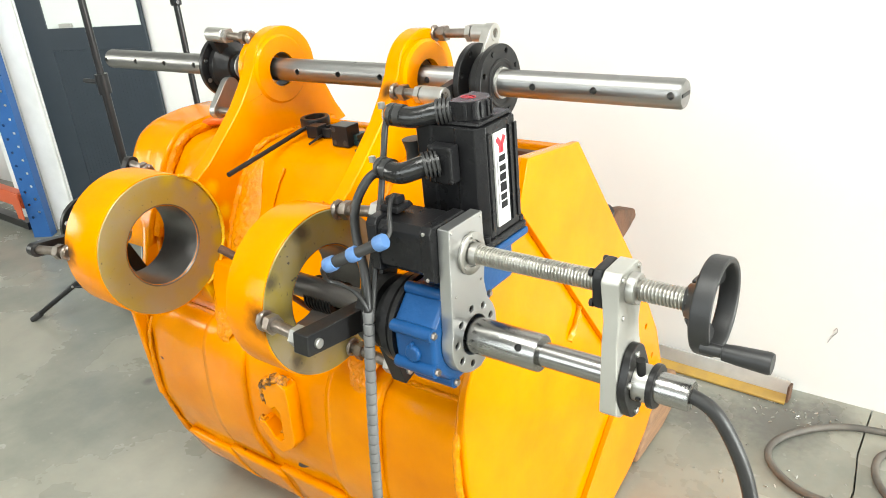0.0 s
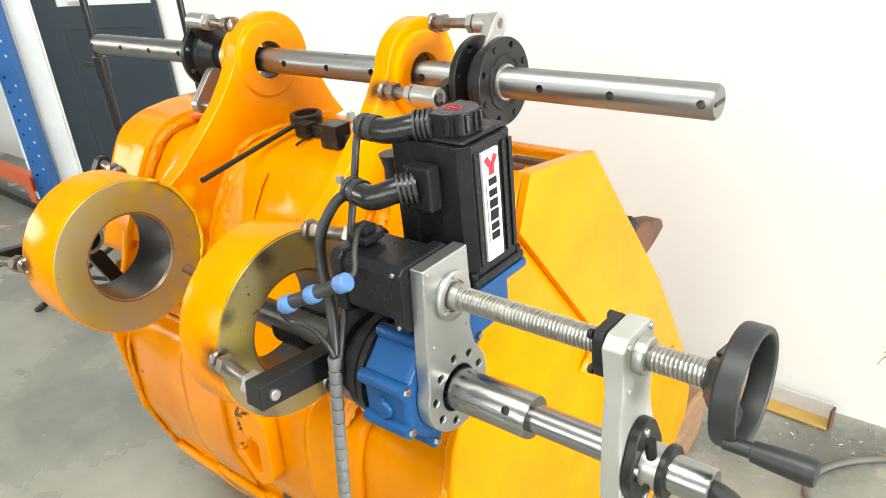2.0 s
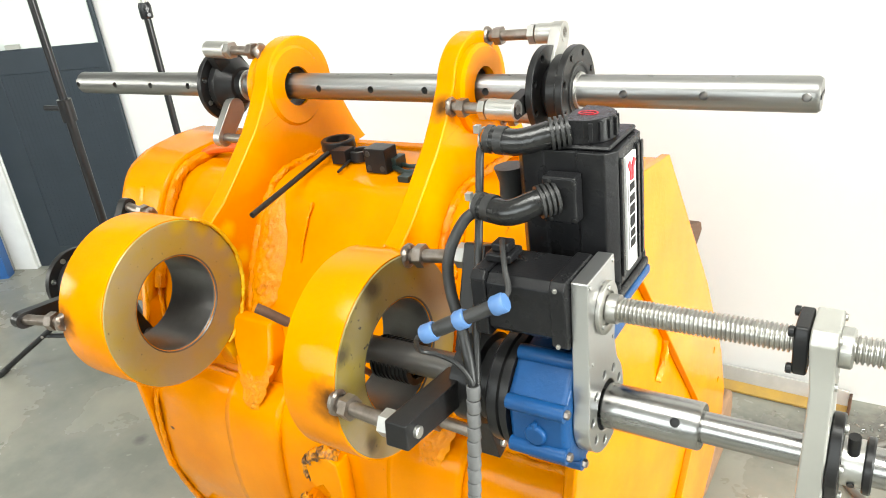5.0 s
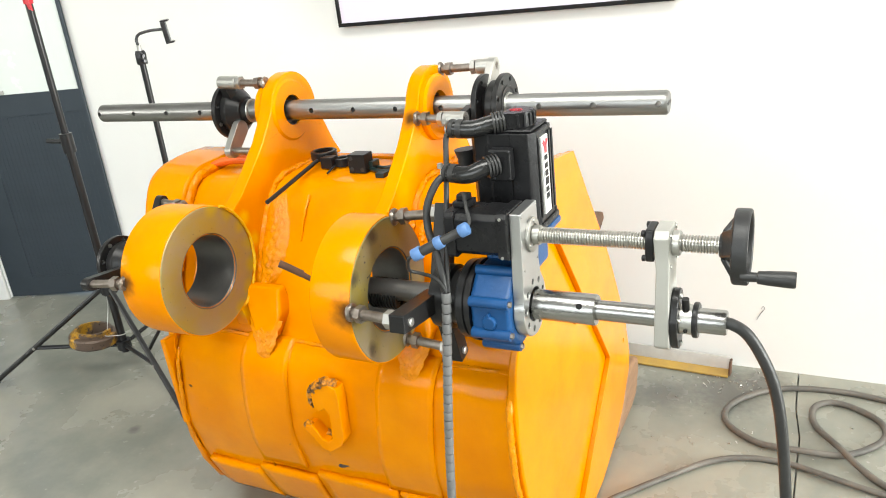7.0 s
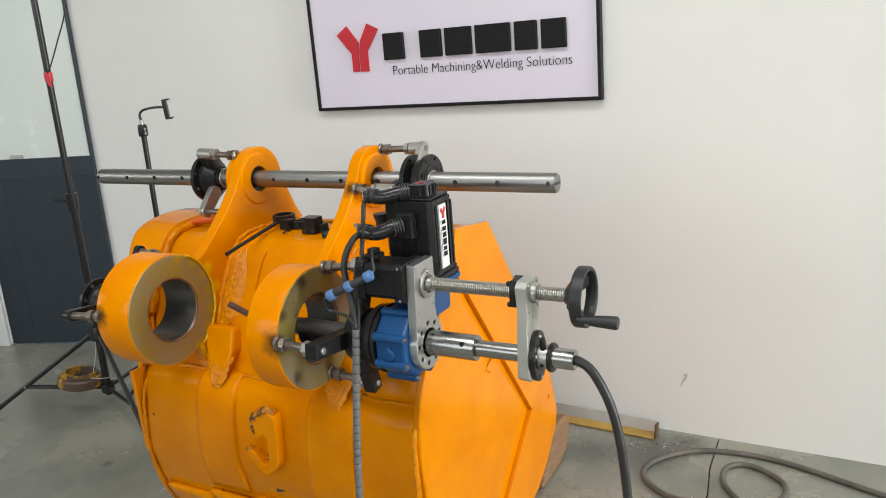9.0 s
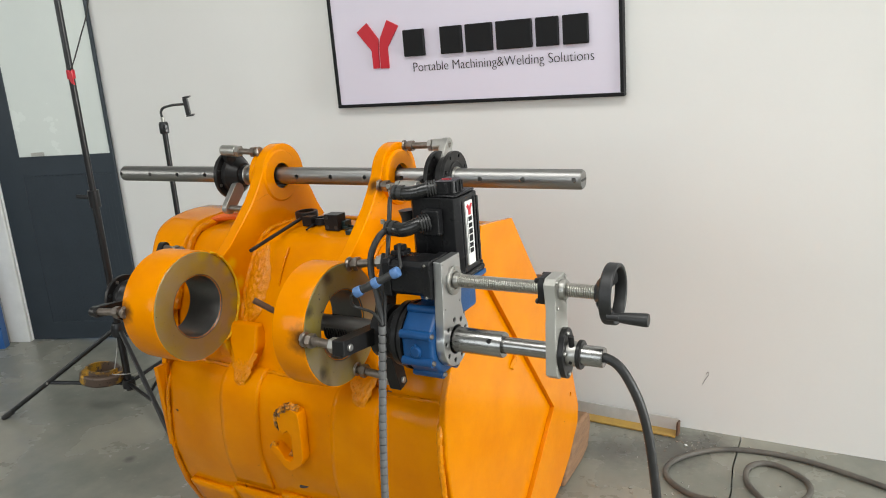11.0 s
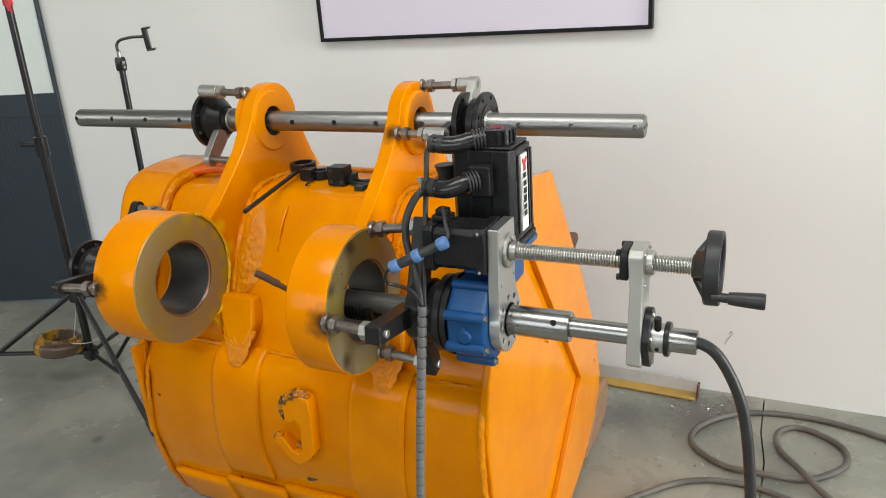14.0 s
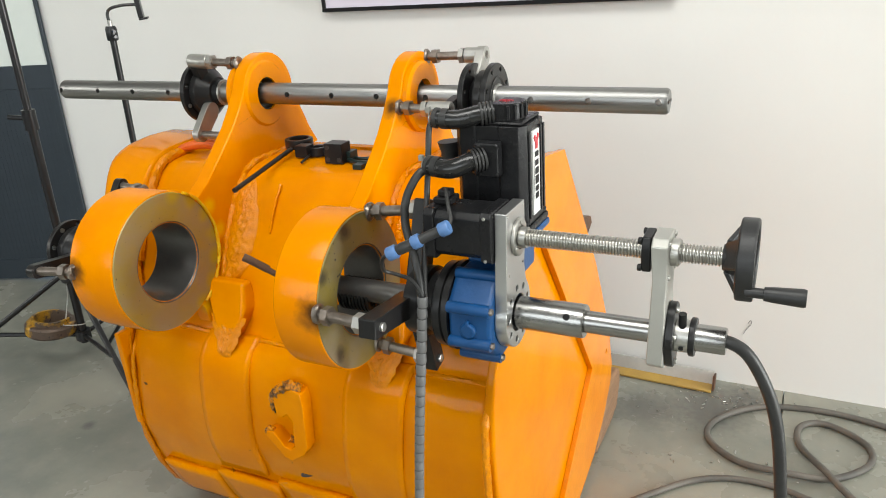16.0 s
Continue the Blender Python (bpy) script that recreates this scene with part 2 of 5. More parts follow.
def mesh_from(name, bm, mat, sharp=35):
    bmesh.ops.recalc_face_normals(bm, faces=bm.faces)
    me = bpy.data.meshes.new(name)
    bm.to_mesh(me)
    bm.free()
    me.materials.append(mat)
    me.shade_smooth()
    me.set_sharp_from_angle(angle=radians(sharp))
    return me


def part(name, bm, mat, parent, label="", bevel=0.0, sharp=35):
    top = parent
    while top.parent:
        top = top.parent
    base = BASES.get(top.name)
    if base is not None:
        bmesh.ops.translate(bm, vec=-base, verts=bm.verts)
    ob = new(name, mesh_from(name, bm, mat, sharp))
    ob.parent = parent
    if bevel:
        bv = ob.modifiers.new("bevel", "BEVEL")
        bv.width, bv.segments, bv.limit_method, bv.angle_limit = bevel, 2, "ANGLE", radians(32)
        bv.harden_normals = True
    if label:
        ob["label"] = label
    return ob


def single(name, bm, mat, label, category, base, m=A, bevel=0.0, group="", kind="", sharp=35):
    """A thing of one mesh."""
    bmesh.ops.translate(bm, vec=-Vector(base), verts=bm.verts)
    ob = new(name, mesh_from(name, bm, mat, sharp))
    ob.matrix_world = m @ Matrix.Translation(base)
    BASES[ob.name] = Vector(base)
    if bevel:
        bv = ob.modifiers.new("bevel", "BEVEL")
        bv.width, bv.segments, bv.limit_method, bv.angle_limit = bevel, 2, "ANGLE", radians(32)
    return tagged(ob, label, category, group, kind)


def along(a, b):
    """A matrix whose z runs from a to b, at a."""
    a, b = Vector(a), Vector(b)
    return Matrix.Translation(a) @ (b - a).to_track_quat("Z", "Y").to_matrix().to_4x4()


def lathe(bm, prof, m, seg=40, loop=False):
    """Turns rows of (radius, height) about the z of m."""
    rings = []
    for r, z in prof:
        if r < 1e-6:
            rings.append([bm.verts.new(m @ Vector((0, 0, z)))])
        else:
            rings.append([bm.verts.new(m @ Vector((r * math.cos(2 * math.pi * i / seg), r * math.sin(2 * math.pi * i / seg), z))) for i in range(seg)])
    pairs = list(zip(rings, rings[1:])) + ([(rings[-1], rings[0])] if loop else [])
    for p, q in pairs:
        for i in range(seg):
            j = (i + 1) % seg
            if len(p) == 1 and len(q) == 1:
                continue
            if len(p) == 1:
                bm.faces.new((p[0], q[i], q[j]))
            elif len(q) == 1:
                bm.faces.new((p[i], q[0], p[j]))
            else:
                bm.faces.new((p[i], q[i], q[j], p[j]))
    return bm


def solid(prof):
    return [(0, prof[0][1])] + list(prof) + [(0, prof[-1][1])]


def uaxis(v, w, u=0.0):
    return along((u, v, w), (u + 1, v, w))


def rod(bm, a, b, r, seg=20, r2=None):
    d = (Vector(b) - Vector(a)).length
    return lathe(bm, solid([(r, 0), (r if r2 is None else r2, d)]), along(a, b), seg)


def box(bm, lo, hi, m=I):
    x0, y0, z0 = lo
    x1, y1, z1 = hi
    v = [bm.verts.new(m @ Vector(p)) for p in ((x0, y0, z0), (x1, y0, z0), (x1, y1, z0), (x0, y1, z0), (x0, y0, z1), (x1, y0, z1), (x1, y1, z1), (x0, y1, z1))]
    for f in ((0, 3, 2, 1), (4, 5, 6, 7), (0, 1, 5, 4), (1, 2, 6, 5), (2, 3, 7, 6), (3, 0, 4, 7)):
        bm.faces.new([v[i] for i in f])
    return bm


def circle(r, c=(0, 0), n=20, start=0.0):
    return [(c[0] + r * math.cos(start + 2 * math.pi * i / n), c[1] + r * math.sin(start + 2 * math.pi * i / n)) for i in range(n)]


def prism(bm, outer, holes, lo, hi, plane="vw", m=I):
    """A flat plate with holes, between lo and hi across its plane."""
    def at(p, h):
        return m @ Vector({"vw": (h, p[0], p[1]), "uw": (p[0], h, p[1]), "uv": (p[0], p[1], h)}[plane])

    t = bmesh.new()
    edges = []
    for ring in [outer] + list(holes):
        vs = [t.verts.new((p[0], p[1], 0)) for p in ring]
        edges += [t.edges.new((vs[i], vs[(i + 1) % len(vs)])) for i in range(len(vs))]
    bmesh.ops.triangle_fill(t, use_beauty=True, use_dissolve=False, edges=edges)
    t.verts.ensure_lookup_table()
    t.verts.index_update()
    low = [bm.verts.new(at(v.co, lo)) for v in t.verts]
    top = [bm.verts.new(at(v.co, hi)) for v in t.verts]
    for f in t.faces:
        ix = [v.index for v in f.verts]
        bm.faces.new([top[i] for i in ix])
        bm.faces.new([low[i] for i in reversed(ix)])
    for e in t.edges:
        if len(e.link_faces) == 1:
            a, b = e.verts[0].index, e.verts[1].index
            bm.faces.new((low[a], low[b], top[b], top[a]))
    t.free()
    return bm


def spline(pts, sub=8):
    pts = [Vector(p) for p in pts]
    if sub < 2:
        return pts
    ext = [2 * pts[0] - pts[1]] + pts + [2 * pts[-1] - pts[-2]]
    out = []
    for i in range(1, len(ext) - 2):
        p0, p1, p2, p3 = ext[i - 1:i + 3]
        for j in range(sub):
            t = j / sub
            out.append(0.5 * (2 * p1 + (p2 - p0) * t + (2 * p0 - 5 * p1 + 4 * p2 - p3) * t * t + (3 * p1 - p0 - 3 * p2 + p3) * t ** 3))
    return out + [pts[-1]]


def tube(bm, pts, r, seg=12, sub=8, rough=0.0, radii=None):
    """A round tube along a smooth line; rough: uneven radius and place, in metres."""
    line = spline(pts, sub)
    rings, up = [], Vector((0.13, 0.27, 0.95))
    for i, p in enumerate(line):
        d = (line[min(i + 1, len(line) - 1)] - line[max(i - 1, 0)]).normalized()
        s = d.cross(up)
        if s.length < 0.1:
            s = d.cross(Vector((1, 0, 0)))
        s.normalize()
        n = s.cross(d)
        up = n
        rr = radii(i / (len(line) - 1)) if radii else r
        ring = []
        for j in range(seg):
            a = 2 * math.pi * j / seg
            q = p + (s * math.cos(a) + n * math.sin(a)) * rr
            if rough:
                q = q + noise.noise_vector(q * 60) * rough * 0.35 + noise.noise_vector(q * 170) * rough * 0.4
            ring.append(bm.verts.new(q))
        rings.append(ring)
    for p, q in zip(rings, rings[1:]):
        for j in range(seg):
            k = (j + 1) % seg
            bm.faces.new((p[j], p[k], q[k], q[j]))
    bm.faces.new(rings[0][::-1])
    bm.faces.new(rings[-1])
    return bm


def bm_new():
    return bmesh.new()


def bolt_heads(parent, spots, m_of, r=0.005, h=0.004, mat=None, name="bolt"):
    for s in spots:
        bm = bm_new()
        lathe(bm, solid([(r, 0), (r, h * 0.8), (r * 0.8, h)]), m_of(s), 12)
        part(name, bm, mat or ZINC, parent)


def cut(ob, cutter):
    """Drills the cutter's volume out of a mesh for good."""
    top = ob
    while top.parent:
        top = top.parent
    bmesh.ops.translate(cutter, vec=-BASES[top.name], verts=cutter.verts)
    bmesh.ops.recalc_face_normals(cutter, faces=cutter.faces)
    me = bpy.data.meshes.new("cutter")
    cutter.to_mesh(me)
    cutter.free()
    c = new("cutter", me)
    c.matrix_world = top.matrix_world
    bpy.context.view_layer.update()
    md = ob.modifiers.new("drill", "BOOLEAN")
    md.object, md.operation, md.solver = c, "DIFFERENCE", "EXACT"
    bpy.context.view_layer.update()
    made = bpy.data.meshes.new_from_object(ob.evaluated_get(bpy.context.evaluated_depsgraph_get()))
    ob.modifiers.clear()
    old = ob.data
    ob.data = made
    made.shade_smooth()
    made.set_sharp_from_angle(angle=radians(35))
    bpy.data.objects.remove(c)
    bpy.data.meshes.remove(me)
    bpy.data.meshes.remove(old)


# ---- structure ----
WALL = 2.33
# the north wall runs two degrees off the line of the bucket
WM = Matrix.Translation((-0.6, 2.325, 0)) @ pose(0, 0, 0, 0, 0, 2.06) @ Matrix.Translation((0.6, -WALL, 0))


def setting(name, bm, mat, label, bevel=0.0, m=I):
    return single(name, bm, mat, label, name.split("_")[0], (0, 0, 0), m, bevel, kind="structure")


# concrete floor with a sawn joint that runs to the wall
bm = bm_new()
JOINT = [(-0.20, WALL + 0.5), (-0.185, 2.1), (-0.163, 1.93), (-0.16, 1.5), (-0.10, -5.1)]
for side in (-1, 1):
    edge = [(x + side * 0.0024, y) for x, y in JOINT]
    far = -7.1 if side < 0 else 8.5
    prism(bm, edge + [(far, -5.1), (far, WALL + 0.5)], [], -0.06, 0.0, "uv")
box(bm, (-7.1, -5.1, -0.12), (8.5, WALL + 0.5, -0.055))
setting("floor", bm, FLOORM, "worn sealed grey concrete floor with a sawn joint")

DOOR_L, DOOR_R, DOOR_H = -4.36, -3.495, 2.12
bm = bm_new()
prism(bm, [(-7.1, -0.02), (DOOR_L, -0.02), (DOOR_L, DOOR_H), (DOOR_R - 0.03, DOOR_H), (DOOR_R - 0.03, -0.02), (8.5, -0.02), (8.5, 4.3), (-7.1, 4.3)], [], WALL, WALL + 0.2, "uw")
setting("wall_north", bm, WALLM, "plain white painted wall with faint scuffs", m=WM)
# unseen sides of the hall, assumed grey to keep reflected light low
bm = bm_new()
box(bm, (-7.3, -5.1, -0.02), (-7.1, WALL, 4.3))
setting("wall_west", bm, HALLM, "plain grey hall wall, unseen")
bm = bm_new()
prism(bm, [(-5.3, -0.02), (-1.8, -0.02), (-1.8, 3.7), (2.0, 3.7), (2.0, -0.02), (WALL + 0.5, -0.02), (WALL + 0.5, 4.3), (-5.3, 4.3)], [], 8.5, 8.7, "vw")
setting("wall_east", bm, HALLM, "grey hall wall with a wide open gate")
# the long opening is assumed, to go with the frontal fill lamp
bm = bm_new()
prism(bm, [(-7.3, -0.02), (8.7, -0.02), (8.7, 4.3), (-7.3, 4.3)], [[(-4.3, 1.4), (1.9, 1.4), (1.9, 3.8), (-4.3, 3.8)]], -5.3, -5.1, "uw")
setting("wall_south", bm, HALLM, "grey hall wall, unseen, with an assumed long opening")
# unseen ceiling; its opening is added for the overhead lamp
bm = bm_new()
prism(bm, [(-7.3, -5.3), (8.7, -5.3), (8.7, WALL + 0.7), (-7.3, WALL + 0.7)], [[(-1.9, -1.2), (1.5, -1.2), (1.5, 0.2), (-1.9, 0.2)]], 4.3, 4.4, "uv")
setting("ceiling", bm, CEILM, "plain grey ceiling, unseen, with an opening added for the overhead lamp")
bm = bm_new()
box(bm, (-60, -60, -0.4), (60, 60, -0.2))
setting("ground", bm, FLOORM, "grey concrete yard outside")

# open door leaf, hinged at its right edge, standing out from the wall
leaf = Matrix.Translation((-3.508, 2.206, 0)) @ pose(0, 0, 0, 0, 0, 180 + 24)
door = thing("door_1", (0, 0, 0.012), "dark slate grey door standing open, frosted glass above a ribbed panel", "door", leaf, kind="structure")
LW, LH = 0.700, 2.05
bm = bm_new()
prism(bm, [(0, 0.012), (LW, 0.012), (LW, LH), (0, LH)], [[(0.016, 1.108), (0.555, 1.108), (0.555, 1.96), (0.016, 1.96)], [(0.035, 0.12), (0.555, 0.12), (0.555, 0.997), (0.035, 0.997)]], -0.010, 0.010, "uw")
part("door_frame", bm, DOORM, door, "", 0.003)
bm = bm_new()
n = 24
for i in range(n):
    x0, x1 = 0.035 + 0.52 * i / n, 0.035 + 0.52 * (i + 1) / n
    box(bm, (x0 + 0.0012, -0.006, 0.12), (x1 - 0.0012, 0.006, 0.997))
box(bm, (0.035, -0.0052, 0.12), (0.555, 0.0052, 0.997))
part("ribbed_panel", bm, DOORM, door, "dark vertical ribbed panel")
bm = bm_new()
box(bm, (0.016, -0.004, 1.108), (0.555, 0.004, 1.96))
part("frosted_pane", bm, FROST, door, "pale frosted glass pane")
bm = bm_new()
box(bm, (LW + 0.001, -0.011, 0.012), (LW + 0.012, 0.011, LH))
part("edge_strip", bm, WHITEM, door, "white edge strip")
bm = bm_new()
box(bm, (0.40, 0.0105, 1.112), (0.47, 0.024, 1.131))
part("latch_plate", bm, GREYPAINT, door, "small pale latch block")

# door jamb and a conduit on the wall beyond the door
bm = bm_new()
box(bm, (DOOR_L - 0.05, WALL - 0.03, 0), (DOOR_L, WALL - 0.002, DOOR_H + 0.05))
setting("trim_door_jamb", bm, WHITEM, "white door jamb", 0.003, WM)
# white fixed panel beside the leaf, with a bright metal edge
bm = bm_new()
box(bm, (LW + 0.02, -0.02, 0.0), (LW + 0.150, 0.02, 2.3), leaf)
box(bm, (LW + 0.172, -0.02, 0.0), (LW + 0.36, 0.015, 2.3), leaf)
setting("trim_white_panel", bm, WHITEM, "white fixed door panel", 0.003)
bm = bm_new()
box(bm, (LW + 0.152, -0.026, 0.0), (LW + 0.170, 0.026, 2.3), leaf)
setting("trim_metal_edge", bm, GALV, "bright metal edge profile", 0.003)
bm = bm_new()
rod(bm, (-5.30, WALL - 0.02, 0), (-5.30, WALL - 0.02, 4.2), 0.018, 14)
single("wall_conduit", bm, GALV, "thin bright metal conduit running up the wall", "conduit", (-5.30, WALL - 0.02, 0), WM)


# ---- excavator bucket ----
bucket = thing("excavator_bucket", (-0.25, 0.05, 0), "orange painted excavator bucket on the floor with bare boss faces", "bucket")
UL, UR = -0.762, 0.274
BV, BW, BR = -0.428, 0.922, 0.160  # lower bores
TW = 1.223  # height of the upper bar

BACK = [(0.12, 1.062), (-0.06, 1.062), (-0.125, 1.05), (-0.17, 1.01), (-0.215, 0.94), (-0.26, 0.85), (-0.30, 0.755), (-0.325, 0.70), (-0.36, 0.675), (-0.38, 0.63), (-0.385, 0.56),
        (-0.384, 0.49), (-0.372, 0.405), (-0.346, 0.325), (-0.31, 0.225), (-0.262, 0.125), (-0.19, 0.05), (-0.08, 0.014), (0.2, 0.012), (0.42, 0.012)]


def back_line(sub=4):
    return [(p.x, p.y) for p in spline([(a, b, 0) for a, b in BACK], sub)]


LINE = back_line()


def back_at(w):
    """The v of the back at a height, below the top."""
    for (a, b), (c, d) in zip(LINE, LINE[1:]):
        if min(b, d) <= w <= max(b, d) and abs(b - d) > 1e-5 and a < -0.06:
            return a + (c - a) * (w - b) / (d - b)
    return -0.3


def left_edge(w):
    """The bucket's left edge: wide at the top and at the bottom, drawn in at the middle."""
    return float(np.interp(w, [0.0, 0.3, 0.58, 0.72, 0.9, 1.06], [-0.79, -0.765, -0.702, -0.700, -0.765, -0.80]))


def lean(w):
    return -0.10 * (0.69 - w)


def sheet(bm, line, u0, u1, nu, off, amp, seed=0.0, leaning=False):
    """A dented sheet along a line of (v, w), from u0 to u1."""
    rows = []
    for i in range(nu + 1):
        u = 0 if u0 is None else u0 + (u1 - u0) * i / nu
        row = []
        for j, (v, w) in enumerate(line):
            a, b = line[max(j - 1, 0)], line[min(j + 1, len(line) - 1)]
            n = Vector((0, b[1] - a[1], -(b[0] - a[0]))).normalized()
            if u0 is None:
                u = left_edge(w) + (u1 - left_edge(w)) * i / nu
            p = Vector((u + (lean(w) if leaning else 0), v, w))
            d = off + amp * noise.fractal(Vector((u * 5 + seed, v * 6, w * 6)), 1.0, 2.0, 3)
            row.append(bm.verts.new(p + n * d))
        rows.append(row)
    for p, q in zip(rows, rows[1:]):
        for j in range(len(line) - 1):
            bm.faces.new((p[j], p[j + 1], q[j + 1], q[j]))
    return bm


SIGN = 1 if (Vector((0, LINE[1][1] - LINE[0][1], -(LINE[1][0] - LINE[0][0]))).z > 0) else -1
bm = bm_new()
sheet(bm, LINE, None, UR, 70, 0, 0.005)
ob = part("back_shell", bm, ORANGE, bucket)
sm = ob.modifiers.new("thickness", "SOLIDIFY")
sm.thickness, sm.offset = 0.018, -1

# wear straps down the back below the lugs, and pads along the bottom
for u0, u1 in ((-0.472, -0.322), (-0.058, 0.094)):
    bm = bm_new()
    seg = [p for p in LINE if 0.30 < p[1] < 0.70 and p[0] < -0.3]
    sheet(bm, seg, u0, u1, 10, 0.002 * SIGN, 0.002, 3.0, True)
    ob = part("wear_strap", bm, ORANGE, bucket)
    sm = ob.modifiers.new("thickness", "SOLIDIFY")
    sm.thickness, sm.offset = 0.014, 0
for i, (u0, u1) in enumerate(((-0.74, -0.545), (-0.535, -0.335), (-0.325, -0.075), (-0.065, 0.20))):
    bm = bm_new()
    seg = [p for p in LINE if 0.09 < p[1] < 0.262 + 0.02 * i and p[0] < -0.1]
    sheet(bm, seg, u0, u1, 8, 0.008 * SIGN, 0.003, 7.0 + i)
    ob = part("wear_pad", bm, ORANGE, bucket)
    sm = ob.modifiers.new("thickness", "SOLIDIFY")
    sm.thickness, sm.offset = 0.018, 0

# side plates
RIGHT = [(-0.13, 1.118), (0.062, 1.091), (0.185, 0.928), (0.36, 0.69), (0.525, 0.41), (0.573, 0.26), (0.560, 0.20), (0.465, 0.11), (0.36, 0.05), (0.20, 0.002), (0.0, 0.012),
         (-0.08, 0.012), (-0.19, 0.045), (-0.268, 0.12), (-0.318, 0.22), (-0.354, 0.33), (-0.378, 0.45), (-0.388, 0.56), (-0.385, 0.66), (-0.365, 0.73), (-0.325, 0.80), (-0.27, 0.91), (-0.195, 1.04)]
for name, u0, u1 in (("side_plate", UR, UR + 0.022), ("side_plate", UL - 0.022, UL)):
    bm = bm_new()
    prism(bm, RIGHT, [], u0, u1)
    if u0 < 0:
        for v in bm.verts:
            v.co.x += left_edge(v.co.z) - UL
            v.co.z = min(v.co.z, 1.05)
    part(name, bm, ORANGE, bucket, "", 0.007)
# raised wear plates at the mouth
FRONT = [(-0.136, 1.122), (0.068, 1.095), (0.190, 0.93), (0.366, 0.692), (0.531, 0.41), (0.579, 0.26), (0.565, 0.196), (0.468, 0.105), (0.362, 0.045), (0.20, 0.006), (0.02, 0.006), (-0.06, 0.03), (0.335, 0.368), (-0.175, 1.035)]
bm = bm_new()
prism(bm, FRONT, [circle(0.008, (0.45, 0.46), 10), circle(0.008, (0.50, 0.34), 10)], UR + 0.0225, UR + 0.038)
part("wear_plate", bm, ORANGE, bucket, "", 0.006)
bm = bm_new()
prism(bm, FRONT, [], UL - 0.040, UL - 0.0225)
for v in bm.verts:
    v.co.x += left_edge(v.co.z) - UL
    v.co.z = min(v.co.z, 1.05)
part("wear_plate", bm, ORANGE, bucket, "", 0.006)
# rounded lip of the left side plate
bm = bm_new()
tube(bm, [(UR + 0.005, back_at(w) - 0.008, w) for w in (0.72, 0.64, 0.55, 0.46, 0.36, 0.28, 0.2, 0.12)], 0.008, 10, 24, 0.004)
part("edge_weld", bm, WELD, bucket)
bm = bm_new()
tube(bm, [(left_edge(w), back_at(w) - 0.004, w) for w in (0.98, 0.9, 0.8, 0.72, 0.62, 0.5, 0.4, 0.28)], 0.0055, 10, 16, 0.005)
part("edge_weld", bm, WELD, bucket)
bm = bm_new()
box(bm, (-0.722, back_at(0.5) - 0.03, 0.40), (-0.704, back_at(0.5) + 0.02, 0.69))
for v in bm.verts:
    if v.co.z < 0.5:
        v.co.y += 0.03
        v.co.x -= 0.03
part("edge_guard", bm, ORANGE, bucket, "", 0.005)
# folded collar over the upper left corner
bm = bm_new()
sheet(bm, [p for p in LINE if p[1] > 0.80 and p[0] < 0.11], -0.842, -0.735, 12, 0.024 * SIGN, 0.006, 11.0)
for v in bm.verts:
    v.co.x -= 0.034 * min(1, max(0, (v.co.z - 0.86) / 0.2)) * min(1, max(0, (-0.76 - v.co.x) / 0.08))
ob = part("corner_collar", bm, ORANGE, bucket, "", 0.006)
sm = ob.modifiers.new("thickness", "SOLIDIFY")
sm.thickness, sm.offset = 0.022, 0
bm = bm_new()
tube(bm, [(-0.734, p[0] - 0.006, p[1] + 0.009) for p in LINE if p[1] > 0.81 and p[0] < 0.10], 0.0135, 10, 4, 0.006)
part("corner_weld", bm, WELD, bucket)
# inner lip and cutting edge at the mouth
bm = bm_new()
box(bm, (UL, 0.36, 0.012), (UR, 0.59, 0.042))
part("cutting_edge", bm, ORANGE, bucket, "", 0.004)
bm = bm_new()
box(bm, (UL, 0.10, 1.03), (UR, 0.135, 1.066))
part("mouth_bar", bm, ORANGE, bucket, "", 0.008)


# lugs with their pads
def arc(c, r, a0, a1, n):
    return [(c[0] + r * math.cos(radians(a0 + (a1 - a0) * i / n)), c[1] + r * math.sin(radians(a0 + (a1 - a0) * i / n))) for i in range(n + 1)]


